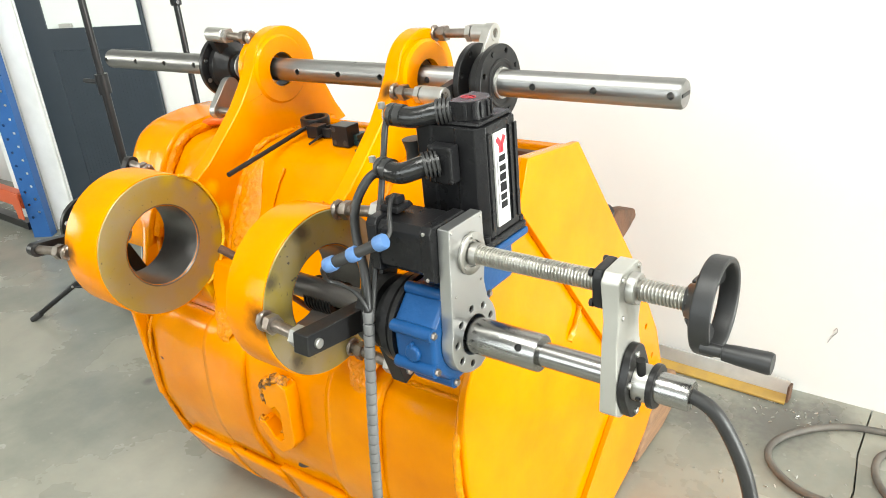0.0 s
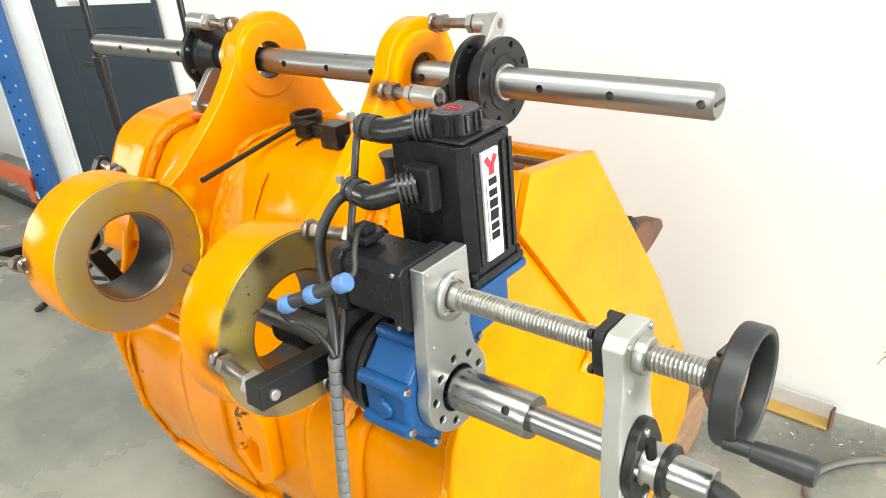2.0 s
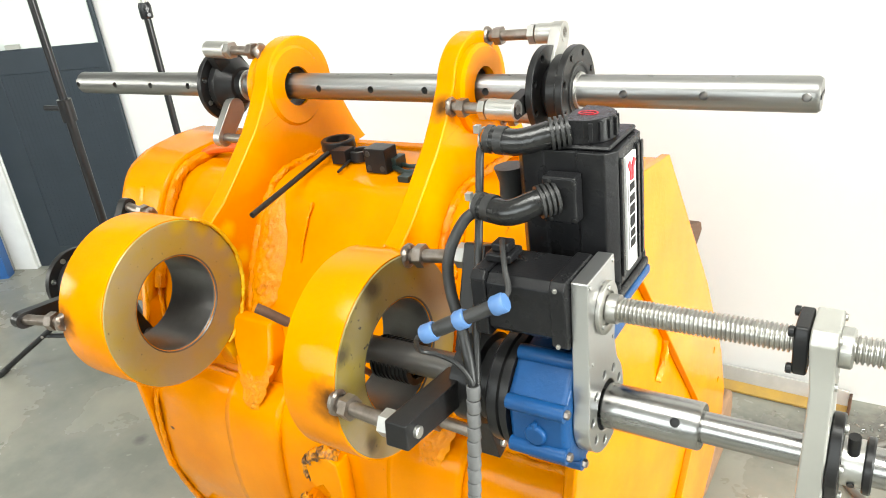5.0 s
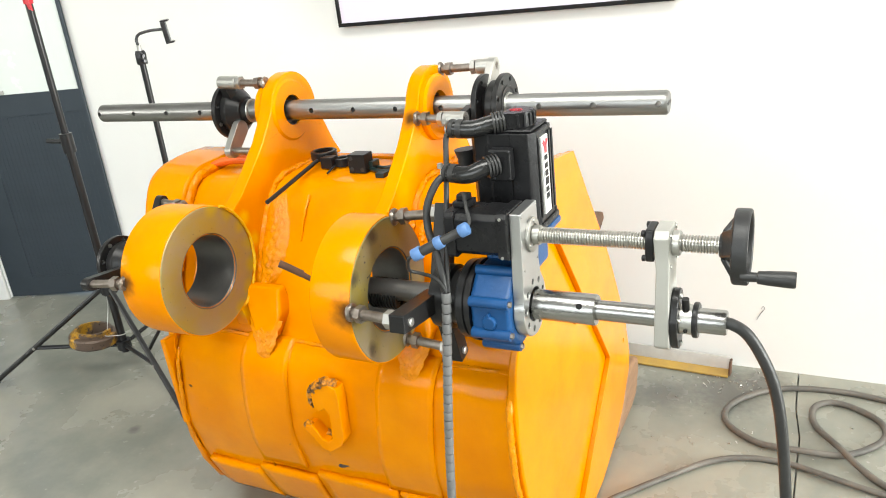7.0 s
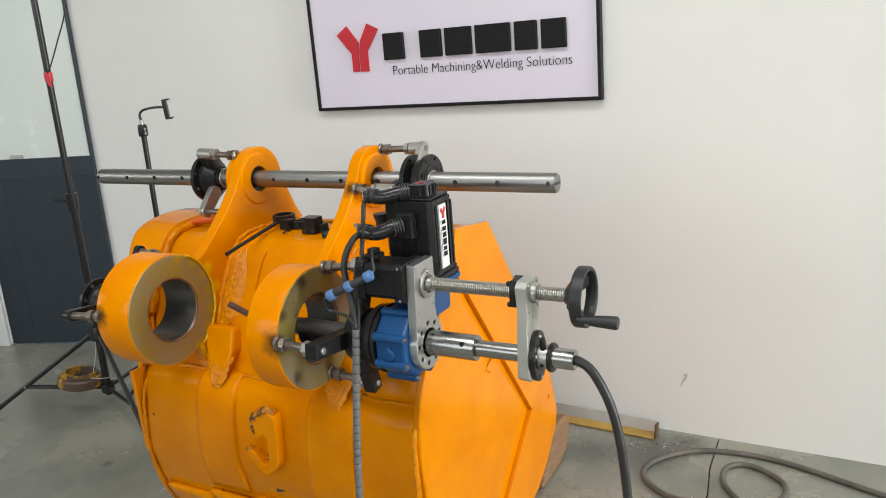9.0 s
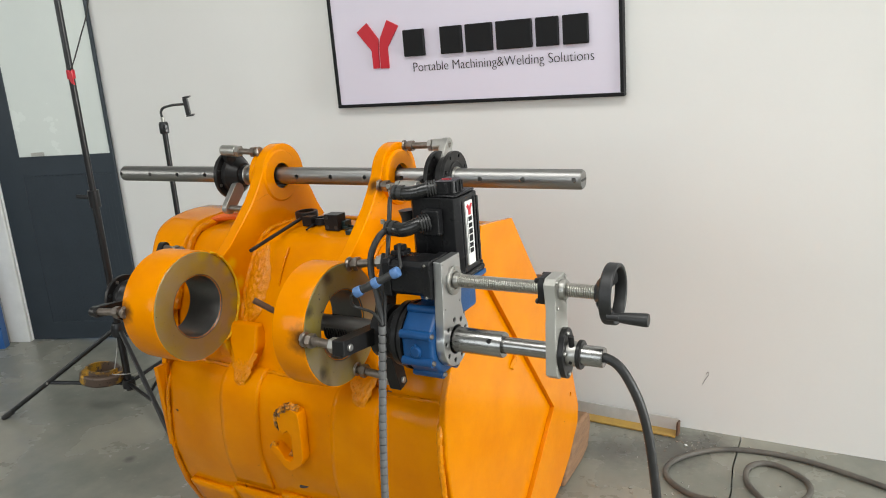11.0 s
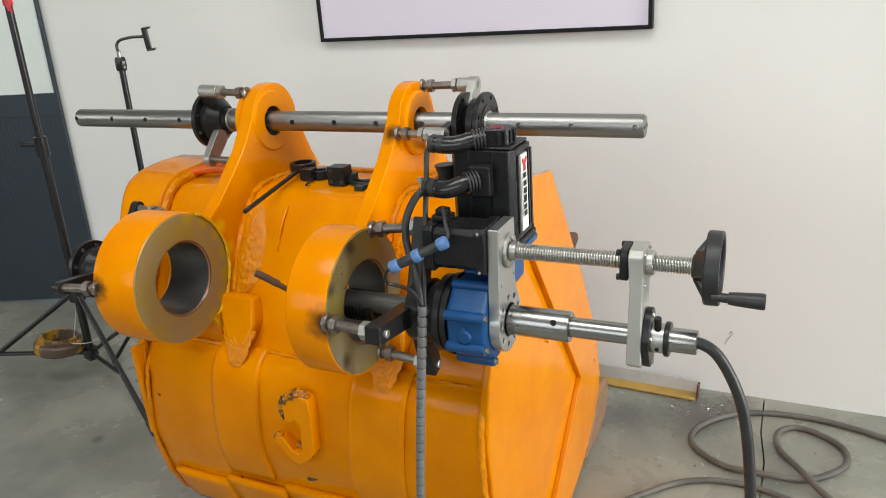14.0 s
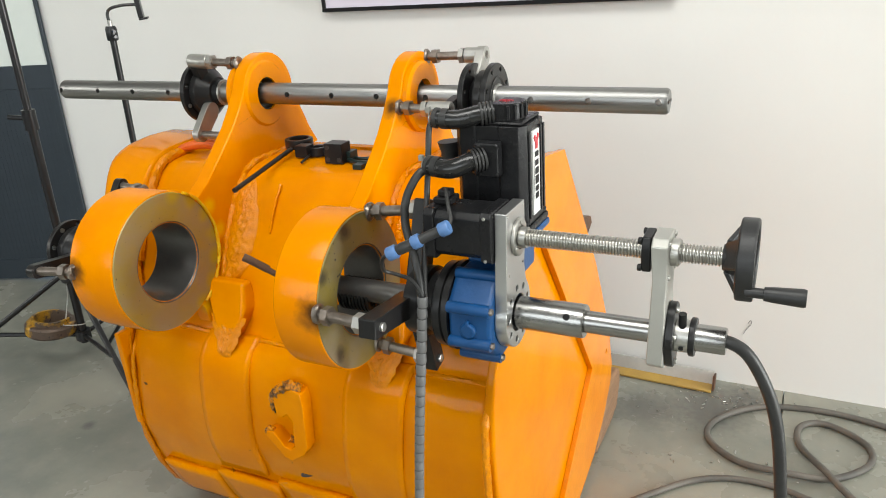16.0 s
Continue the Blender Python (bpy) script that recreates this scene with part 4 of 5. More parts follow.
# grey tail bracket
BRK = [(-0.448, 1.101), (-0.398, 1.101), (-0.386, 1.090), (-0.386, 1.03), (-0.392, 1.005), (-0.388, 0.975), (-0.381, 0.955), (-0.381, 0.895), (-0.398, 0.872), (-0.452, 0.872), (-0.468, 0.884), (-0.468, 1.0), (-0.462, 1.03), (-0.462, 1.090)]
bm = bm_new()
prism(bm, [(a, b - 0.004) for a, b in BRK], [], 0.607, 0.6345)
brk = part("tail_bracket", bm, GREYPAINT, mach, "satin grey plated bracket", 0.003)
for v in brk.data.vertices:
    z = v.co.z + 0.85
    if 0.98 < z < 1.04 and v.co.x + 0.25 < 0.62:
        v.co.x += 0.004
bm = bm_new()
lathe(bm, [(0.0155, 0.635), (0.0225, 0.635), (0.0225, 0.646), (0.0205, 0.648), (0.0155, 0.648)], uaxis(SV, SW), 32, True)
part("screw_bush", bm, ZINC, brk, "bright bush")
bolt_heads(brk, [(-0.45, 1.092), (-0.398, 1.092), (-0.45, 1.035), (-0.398, 1.035)], lambda p: uaxis(p[0], p[1] - 0.004, 0.6345), 0.004, 0.003)
FL = arc((BV, BW + 0.028), 0.030, 30, 150, 8) + arc((BV, BW), 0.043, 165, 195, 4) + arc((BV, BW - 0.028), 0.030, 210, 330, 8) + arc((BV, BW), 0.043, -15, 15, 4)
bm = bm_new()
prism(bm, FL, [circle(0.0228, (BV, BW), 32)], 0.635, 0.648)
fl = part("end_flange", bm, BLACKOX, mach, "", 0.002)
bolt_heads(fl, [(BV - 0.005, BW + 0.047), (BV - 0.03, BW + 0.01), (BV - 0.005, BW - 0.047), (BV + 0.03, BW - 0.01)], lambda p: uaxis(p[0], p[1], 0.648), 0.005, 0.004)
bm = bm_new()
lathe(bm, [(0.0226, 0.6485), (0.0275, 0.6485), (0.0275, 0.670), (0.0226, 0.670)], uaxis(BV, BW), 40, True)
col = part("clamp_collar", bm, ZINC, mach)
bm = bm_new()
rod(bm, (0.659, BV - 0.012, BW + 0.022), (0.659, BV - 0.016, BW + 0.047), 0.0065, 14)
part("screw_or_hole_plug", bm, BLACKOX, col)
# proud black disc in place of the shade in a screw hole
bm = bm_new()
rod(bm, (0.660, BV - 0.026, BW - 0.010), (0.660, BV - 0.0282, BW - 0.011), 0.004, 12)
part("screw_hole_disc", bm, BLACKOX, col)
bm = bm_new()
lathe(bm, [(0.0226, 0.6705), (0.031, 0.6705), (0.0325, 0.672), (0.0325, 0.678), (0.031, 0.680), (0.0226, 0.680)], uaxis(BV, BW), 40, True)
part("stop_ring", bm, BLACKOX, mach)

# handwheel
hw = part("handwheel", lathe(bm_new(), [(0.055, 0.735), (0.063, 0.734), (0.065, 0.737), (0.065, 0.758), (0.063, 0.761), (0.057, 0.760), (0.055, 0.756)], uaxis(SV, SW), 72, True), SATINBLACK, mach, "black plastic handwheel", 0.002)
bm = bm_new()
lathe(bm, [(0.010, 0.712), (0.020, 0.712), (0.022, 0.716), (0.027, 0.724), (0.026, 0.735), (0.010, 0.735)], uaxis(SV, SW), 36, True)
part("hub", bm, SATINBLACK, hw)
for i in range(3):
    a = radians(-28 + 180 + 120 * i)
    bm = bm_new()
    ra, rb = Vector((0, math.cos(a), math.sin(a))), Vector((0, -math.sin(a), math.cos(a)))
    o = Vector((0, SV, SW))
    q = []
    for r, u, h in ((0.016, 0.714, 0.022), (0.060, 0.737, 0.024)):
        for s, d in ((-1, 0), (1, 0), (1, 0.010), (-1, 0.010)):
            q.append(bm.verts.new(o + ra * r + rb * (s * h) + Vector((u + d, 0, 0))))
    for f in ((0, 1, 2, 3), (7, 6, 5, 4), (0, 4, 5, 1), (1, 5, 6, 2), (2, 6, 7, 3), (3, 7, 4, 0)):
        bm.faces.new([q[j] for j in f])
    part("spoke", bm, SATINBLACK, hw, "", 0.003)
bm = bm_new()
hv, hz = SV - 0.055, SW - 0.030
lathe(bm, solid([(0.008, 0.750), (0.008, 0.776), (0.0105, 0.777), (0.012, 0.792), (0.0138, 0.825), (0.0138, 0.831), (0.0125, 0.834)]), uaxis(hv, hz), 24)
part("crank_handle", bm, SATINBLACK, hw)

# blue gearbox
GB = [(0.088 * math.cos(a) + BV, 0.088 * math.sin(a) + BW) for a in [radians(22.5 + 45 * i) for i in range(8)]]
bm = bm_new()
prism(bm, GB, [], 0.268, 0.3505)
gb = part("gearbox", bm, BLUE, mach, "blue painted cast gearbox", 0.010)
for i in range(4):
    a = radians(22.5 + 90 * i)
    for s in (0, 45):
        aa = a + radians(s)
        v, w = BV + 0.086 * math.cos(aa), BW + 0.086 * math.sin(aa)
        bm = bm_new()
        lathe(bm, solid([(0.010, 0.270), (0.011, 0.274), (0.011, 0.3495)]), uaxis(v, w), 14)
        part("bolt_boss", bm, BLUE, gb)
        bm = bm_new()
        lathe(bm, solid([(0.0062, 0.3495), (0.0062, 0.354), (0.005, 0.3555)]), uaxis(v, w), 6)
        part("bolt", bm, BOLT, gb)
bm = bm_new()
lathe(bm, solid([(0.015, 0), (0.015, 0.006), (0.012, 0.009)]), along((0.308, BV - 0.079, BW - 0.008), (0.308, BV - 0.2, BW - 0.012)), 20)
box(bm, (0.305, BV - 0.088, BW - 0.022), (0.311, BV - 0.078, BW + 0.012))
part("oil_plug", bm, BLUE, gb, "", 0.003)
bm = bm_new()
box(bm, (0.262, -0.40, 0.95), (0.350, -0.262, 1.032))
part("angle_housing", bm, BLUE, gb, "", 0.010)
bm = bm_new()
box(bm, (0.230, -0.382, 1.033), (0.378, -0.255, 1.047))
part("motor_flange", bm, BLUE, gb, "", 0.004)
bm = bm_new()
lathe(bm, solid([(0.076, 0.233), (0.080, 0.236), (0.080, 0.250), (0.076, 0.252), (0.076, 0.256), (0.084, 0.258), (0.084, 0.2675)]), uaxis(BV, BW), 56)
part("adapter_ring", bm, BLACKOX, mach)
bm = bm_new()
lathe(bm, solid([(0.062, 0.168), (0.066, 0.170), (0.066, 0.205), (0.058, 0.210), (0.058, 0.232)]), uaxis(BV, BW), 48)
part("bearing_head", bm, BLACKOX, mach)

# mounting arms on the boss with their anchor rods
for (v, w), rodw in (((-0.594, 0.943), 0.0), ((-0.388, 0.772), 0.0), ((-0.368, 1.078), 0.0)):
    a0 = Vector((BV, BW))
    d = (Vector((v, w)) - a0).normalized()
    nrm = Vector((-d.y, d.x))
    p0, p1 = a0 + d * 0.03, Vector((v, w)) + d * 0.022
    bm = bm_new()
    prism(bm, [tuple(p0 + nrm * 0.021), tuple(p1 + nrm * 0.018), tuple(p1 - nrm * 0.018), tuple(p0 - nrm * 0.021)], [], 0.150, 0.184)
    arm = part("mounting_arm", bm, BLACKOX, mach, "", 0.003)
    bolt_heads(arm, [(v, w)], lambda p: uaxis(p[0], p[1], 0.184), 0.0085, 0.006)
    d2 = d * 0.012
    anchor(mach, (0.046, v - d2.x, w - d2.y), (0.152, v, w), 0.0105, 0.0)
    bm = bm_new()
    lathe(bm, solid([(0.019, 0.134), (0.019, 0.149)]), uaxis(v, w), 6)
    part("nut", bm, ZINC, arm)

# feed motor
bm = bm_new()
OCT = [(-0.488, 1.05), (-0.478, 1.04), (-0.408, 1.04), (-0.398, 1.05), (-0.398, 1.112), (-0.408, 1.122), (-0.478, 1.122), (-0.488, 1.112)]
prism(bm, OCT, [], 0.245, 0.330)
fm = part("feed_motor", bm, BLACKPAINT, mach, "black feed motor", 0.002)
for u0, u1 in ((0.225, 0.2445), (0.3305, 0.3505)):
    bm = bm_new()
    prism(bm, [(-0.492, 1.040), (-0.484, 1.034), (-0.402, 1.034), (-0.394, 1.040), (-0.394, 1.118), (-0.402, 1.126), (-0.484, 1.126), (-0.492, 1.118)], [], u0, u1)
    part("end_bell", bm, BLACKPAINT, fm, "", 0.002)
bm = bm_new()
box(bm, (0.232, -0.462, 1.1265), (0.268, -0.425, 1.138))
box(bm, (0.238, -0.455, 1.138), (0.262, -0.432, 1.150))
part("terminal_block", bm, BLACKPAINT, fm, "", 0.003)
bolt_heads(fm, [(-0.484, 1.118), (-0.484, 1.042)], lambda p: along((0.3395, p[0], p[1]), (0.3395, p[0] - 0.1, p[1])) @ Matrix.Translation((0, 0, 0.008)), 0.003, 0.003)

# servo motor
MO = [(0.237, -0.357), (0.250, -0.3725), (0.278, -0.3725), (0.280, -0.369), (0.322, -0.369), (0.324, -0.3725), (0.359, -0.3725), (0.372, -0.357), (0.372, -0.275), (0.359, -0.262), (0.250, -0.262), (0.237, -0.275)]
bm = bm_new()
prism(bm, MO, [], 1.062, 1.246, "uv")
sv = part("servo_motor", bm, BLACKPAINT, mach, "black servo motor body", 0.003)
for i in range(6):
    v = -0.353 + 0.076 * (i / 5)
    if 0 < i < 4:
        continue
    bm = bm_new()
    box(bm, (0.3722, v - 0.004, 1.075), (0.3755, v + 0.004, 1.235))
    part("rib", bm, BLACKPAINT, sv, "", 0.001)
bm = bm_new()
box(bm, (0.233, -0.378, 1.0475), (0.377, -0.258, 1.0615))
part("motor_flange", bm, BLACKPAINT, sv, "", 0.005)
bolt_heads(sv, [(0.367, -0.368), (0.243, -0.368), (0.367, -0.266)], lambda p: along((p[0], p[1], 1.0617), (p[0], p[1], 2)), 0.007, 0.008, BLACKOX)
bm = bm_new()
box(bm, (0.245, -0.366, 1.2462), (0.365, -0.268, 1.253))
part("end_cap", bm, BLACKPAINT, sv, "", 0.006)
bm = bm_new()
ENC = [(0.308, -0.362), (0.330, -0.362)] + arc((0.324, -0.328), 0.034, -78, 78, 12) + [(0.330, -0.294), (0.308, -0.294)]
prism(bm, ENC, [], 1.2532, 1.283, "uv")
enc = part("encoder_cover", bm, BLACKPAINT, sv, "", 0.004)
bm = bm_new()
box(bm, (0.296, -0.358, 1.2535), (0.3075, -0.298, 1.280))
part("socket_block", bm, BLACKPAINT, enc, "", 0.003)
for i in range(7):
    q = radians(-66 + 22 * i)
    bm = bm_new()
    box(bm, (0.0335, -0.0028, 1.256), (0.0375, 0.0028, 1.280), Matrix.Translation((0.324, -0.328, 0)) @ Matrix.Rotation(q, 4, "Z"))
    part("fin", bm, BLACKPAINT, enc, "", 0.001)
bm = bm_new()
prism(bm, [(x * 1.5 + 0.324, y - 0.328) for x, y in circle(0.009, (0, 0), 20)], [[(x * 1.5 + 0.324, y - 0.328) for x, y in circle(0.0076, (0, 0), 20)]], 1.2832, 1.2838, "uv")
box(bm, (0.317, -0.3295, 1.2832), (0.331, -0.3265, 1.2838))
part("badge", bm, REDM, enc, "small red oval badge")
# white name plate with a red mark and unreadable bars
bm = bm_new()
box(bm, (0.3725, -0.343, 1.078), (0.3765, -0.308, 1.232))
lab = part("name_plate", bm, WHITEM, sv, "white plate with a red mark and dark lettering bars")


def ymark(bm, m, s):
    """A forked red mark: two slanted strokes and a stem."""
    for ring in (((-0.52, 0.30), (-0.26, 0.47), (0.0, 0.12), (-0.03, -0.10), (-0.03, -0.47), (-0.19, -0.47), (-0.19, -0.10)), ((0.04, 0.14), (0.24, 0.49), (0.5, 0.36), (0.20, -0.06), (0.20, -0.48), (0.0, -0.475), (0.0, -0.08))):
        prism(bm, [(x * s, y * s) for x, y in ring], [], 0, 0.0006 + s * 0.03, "uv", m)
    return bm


LM = Matrix.Translation((0.3766, -0.3255, 1.212)) @ Matrix(((0, 0, 1, 0), (1, 0, 0, 0), (0, 1, 0, 0), (0, 0, 0, 1)))
part("red_mark", ymark(bm_new(), LM, 0.028), REDM, lab)
for i, (w0, w1) in enumerate(((1.184, 1.194), (1.168, 1.178), (1.152, 1.164), (1.134, 1.149), (1.120, 1.130), (1.106, 1.117))):
    bm = bm_new()
    box(bm, (0.3766, -0.333, w0), (0.3772, -0.315, w1))
    part("lettering_bar", bm, INK, lab)
bm = bm_new()
box(bm, (0.3766, -0.3395, 1.105), (0.3770, -0.3375, 1.195))
part("lettering_line", bm, GREYWRAP, lab)
# connectors with elbows
bm = bm_new()
box(bm, (0.286, -0.398, 1.160), (0.331, -0.373, 1.222))
cb = part("connector_box", bm, BLACKPAINT, sv, "", 0.004)
bolt_heads(cb, [(0.297, 1.166), (0.329, 1.166), (0.329, 1.216), (0.297, 1.216)], lambda p: along((p[0], -0.398, p[1]), (p[0], -1, p[1])), 0.003, 0.0015, BLACKOX)
for a, b, c, d in (((0.304, -0.392, 1.194), (0.285, -0.410, 1.191), (0.252, -0.424, 1.180), (0.210, -0.416, 1.181)), ((0.308, -0.350, 1.266), (0.286, -0.362, 1.264), (0.250, -0.377, 1.257), (0.212, -0.378, 1.259))):
    bm = bm_new()
    tube(bm, [a, b, c, d], 0.0172, 20, 8)
    el = part("elbow_connector", bm, GLOSSBLACK, sv, "glossy black cable elbow")
    bm = bm_new()
    p, q = Vector(a), Vector(b)
    dd = (q - p).normalized()
    for i in range(4):
        lathe(bm, [(0.012, 0), (0.0212, 0.0006), (0.0212, 0.0044), (0.012, 0.005)], along(p + dd * (0.001 + 0.0065 * i), q + dd), 24, True)
    part("ribbed_collar", bm, RUBBER, el)
    bm = bm_new()
    p, q = Vector(c), Vector(d)
    dd = (q - p).normalized()
    lathe(bm, solid([(0.0185, 0), (0.0185, 0.012), (0.0165, 0.013), (0.0165, 0.018), (0.0185, 0.019), (0.0185, 0.026), (0.013, 0.030)]), along(q - dd * 0.020, q + dd), 24)
    part("clamp_cap", bm, RUBBER, el)
    bm = bm_new()
    tube(bm, [q + dd * 0.012 + Vector((0, math.cos(t) * 0.014, math.sin(t) * 0.014)) for t in [i * math.pi / 6 for i in range(13)]], 0.0016, 6, 3)
    box(bm, tuple(q + dd * 0.012 + Vector((-0.004, -0.018, 0.012))), tuple(q + dd * 0.012 + Vector((0.004, -0.010, 0.022))))
    part("clip", bm, ZINC, el)
bm = bm_new()
lathe(bm, solid([(0.020, 0), (0.018, 0.02), (0.017, 0.03), (0.022, 0.05)]), along((0.209, -0.327, 1.155), (0.206, -0.327, 1.21)), 20)
box(bm, (0.205, -0.335, 1.15), (0.238, -0.315, 1.165))
part("spare_socket", bm, RUBBER, sv)

# ---- cables ----
bm = bm_new()
tube(bm, [(0.210, -0.416, 1.181), (0.190, -0.436, 1.165), (0.176, -0.458, 1.125), (0.178, -0.468, 1.08), (0.198, -0.482, 1.03), (0.214, -0.500, 0.985), (0.221, -0.512, 0.950)], 0.0078, 12, 8)
tube(bm, [(0.212, -0.378, 1.259), (0.196, -0.382, 1.245), (0.198, -0.400, 1.195), (0.203, -0.428, 1.12), (0.210, -0.465, 1.03), (0.220, -0.495, 0.975), (0.227, -0.510, 0.945)], 0.0055, 12, 8)
single("motor_cable", bm, RUBBER, "pair of black rubber cables hanging from the servo motor", "cable", (0.222, -0.512, 0.955), A)
bm = bm_new()
tube(bm, [(0.25, -0.445, 1.150), (0.262, -0.468, 1.150), (0.275, -0.490, 1.135), (0.285, -0.505, 1.115), (0.278, -0.522, 1.105)], 0.0036, 10, 8)
tube(bm, [(0.190, -0.548, 1.062), (0.172, -0.548, 1.050), (0.160, -0.53, 1.02), (0.175, -0.515, 1.008), (0.205, -0.515, 1.0), (0.222, -0.513, 0.975), (0.224, -0.513, 0.95)], 0.0036, 10, 8)
sig = thing("signal_cable", (0.25, -0.445, 1.13), "thin black cable with a light blue screw connector", "cable")
part("wire", bm, RUBBER, sig)
ca, cb2 = Vector((0.288, -0.522, 1.110)), Vector((0.186, -0.548, 1.060))
cd = (cb2 - ca)
ln = cd.length
bm = bm_new()
lathe(bm, solid([(0.007, 0), (0.009, 0.012), (0.0085, ln * 0.5), (0.0100, ln * 0.52), (0.0100, ln * 0.8), (0.007, ln)]), along(ca, cb2), 20)
part("connector_body", bm, RUBBER, sig)
for f0, f1, r in ((-0.02, 0.14, 0.0125), (0.46, 0.60, 0.0125), (0.86, 1.03, 0.0125)):
    bm = bm_new()
    lathe(bm, solid([(r * 0.9, ln * f0), (r, ln * f0 + 0.002), (r, ln * f1 - 0.002), (r * 0.9, ln * f1)]), along(ca, cb2), 10)
    part("screw_ring", bm, LIGHTBLUE, sig, "light blue plastic ring")
# grey spiral wrap down to the floor
wrapc = thing("wrapped_cable", (0.13, -0.50, 0.0), "cable bundle in grey spiral wrap hanging to the floor", "cable")
line = spline([(0.224, -0.513, 0.970), (0.216, -0.520, 0.86), (0.204, -0.525, 0.72), (0.192, -0.525, 0.58), (0.180, -0.520, 0.44), (0.165, -0.51, 0.28), (0.15, -0.505, 0.13), (0.13, -0.52, 0.03), (0.08, -0.58, 0.014), (-0.05, -0.66, 0.014)], 40)
bm = bm_new()
tube(bm, line[::4], 0.0070, 12, 1)
part("cable_core", bm, RUBBER, wrapc)
bm = bm_new()
acc, last = 0.0, 0
start = line[0]
seglen = 0.021
pts = [line[0]]
for p, q in zip(line, line[1:]):
    acc += (q - p).length
    pts.append(q)
    if acc >= seglen:
        a, b = pts[0], pts[-1]
        d = (b - a).normalized()
        wb = bm_new()
        lathe(wb, [(0.0073, 0.0), (0.0090, 0.0006), (0.0094, 0.003), (0.0094, acc - 0.004), (0.0087, acc - 0.0018), (0.0073, acc - 0.0015)], along(a, b) @ pose(0, 0, 0, 4, 3, 0), 16, True)
        part("wrap_turn", wb, GREYWRAP, wrapc)
        pts, acc = [q], 0.0
bm.free()
# thick cable from the spindle to the floor
bm = bm_new()
tube(bm, [(0.70, BV, BW), (0.735, BV, BW - 0.002), (0.765, BV, 0.898), (0.797, BV, 0.838), (0.816, BV, 0.77), (0.828, BV + 0.002, 0.68), (0.838, BV + 0.005, 0.56), (0.850, BV + 0.01, 0.40), (0.86, BV + 0.02, 0.22), (0.87, BV + 0.05, 0.07), (0.89, BV + 0.12, 0.012), (0.95, BV + 0.25, 0.001)], 0.0105, 14, 8)
single("spindle_cable", bm, RUBBER, "thick black cable drooping from the spindle end to the floor", "cable", (0.87, BV + 0.05, 0.0), A)


def world_tube(name, pts, r, mat, label):
    bm = bm_new()
    tube(bm, [(x, y, z) for x, y, z in pts], r, 12, 10)
    return single(name, bm, mat, label, "cable", pts[0], I)


h = 0.011
world_tube("floor_cable", [(1.2, 1.98, h), (0.75, 2.06, h), (0.40, 2.13, h), (0.115, 2.216, h), (-0.06, 2.235, h), (-0.24, 2.195, h), (-0.36, 2.09, h), (-0.402, 1.985, h), (-0.37, 1.905, h), (-0.28, 1.845, h), (-0.16, 1.828, h + 0.012), (-0.03, 1.865, h), (0.07, 1.97, h), (0.075, 2.07, h), (0.0, 2.14, h), (-0.08, 2.155, h), (-0.13, 2.10, h), (-0.12, 2.0, h), (-0.05, 1.88, h + 0.014), (0.06, 1.76, h), (0.30, 1.60, h), (0.8, 1.45, h), (1.4, 1.4, h)], 0.0105, CABLEM, "dusty grey cable coiled loosely on the concrete")
world_tube("floor_cable", [(-0.72, 1.25, h), (-0.66, 1.40, h), (-0.60, 1.48, h), (-0.50, 1.60, h), (-0.405, 1.70, h), (-0.30, 1.755, h), (-0.18, 1.765, h), (-0.06, 1.73, h + 0.004), (0.099, 1.70, h), (0.4, 1.66, h), (1.0, 1.55, h)], 0.0095, CABLEM, "dusty grey cable lying in a long curve on the concrete")

# ---- things on the bucket's top ----
clamp = thing("magnetic_clamp", (-0.385, 0.005, 1.066), "black clamp ring with a thin rod lying on the bucket", "clamp")
bm = bm_new()
lathe(bm, [(0.026, 0.0), (0.036, 0.0), (0.037, 0.002), (0.037, 0.022), (0.035, 0.024), (0.026, 0.024)], Matrix.Translation((-0.398, 0.025, 1.078)), 36, True)
box(bm, (-0.372, -0.034, 1.066), (-0.335, 0.0, 1.096))
lathe(bm, [(0.014, 0.0), (0.024, 0.0), (0.024, 0.022), (0.014, 0.022)], Matrix.Translation((-0.325, 0.005, 1.066)), 24, True)
part("ring", bm, BLACKOX, clamp, "", 0.002)
bm = bm_new()
rod(bm, (-0.392, -0.020, 1.084), (-0.356, -0.297, 1.058), 0.0058, 14)
part("rod", bm, BLACKOX, clamp)
bm = bm_new()
rod(bm, (-0.335, -0.02, 1.072), (-0.325, -0.075, 1.066), 0.003, 8)
part("pin", bm, BLACKOX, clamp)
blk = thing("steel_block", (-0.25, -0.01, 1.062), "small black drilled steel block resting on the bucket", "block")
bm = bm_new()
box(bm, (-0.268, -0.055, 1.0615), (-0.216, -0.012, 1.112))
part("block_body", bm, BLACKOX, blk, "", 0.002)
# thin black discs stand for the shade inside the drilled holes
bolt_heads(blk, [(-0.258, 1.072), (-0.258, 1.102), (-0.226, 1.072)], lambda p: along((p[0], -0.055, p[1]), (p[0], -1, p[1])), 0.006, 0.001, RUBBER, "screw_hole_disc")
bm = bm_new()
tube(bm, [(-0.215, -0.03, 1.068), (-0.17, -0.055, 1.069), (-0.135, -0.05, 1.070)], 0.006, 10, 6)
tube(bm, [(-0.21, -0.01, 1.068), (-0.17, -0.02, 1.070), (-0.11, 0.03, 1.074)], 0.005, 10, 6)
box(bm, (-0.222, -0.035, 1.063), (-0.205, 0.0, 1.088))
box(bm, (-0.17, -0.085, 1.060), (-0.145, -0.04, 1.072))
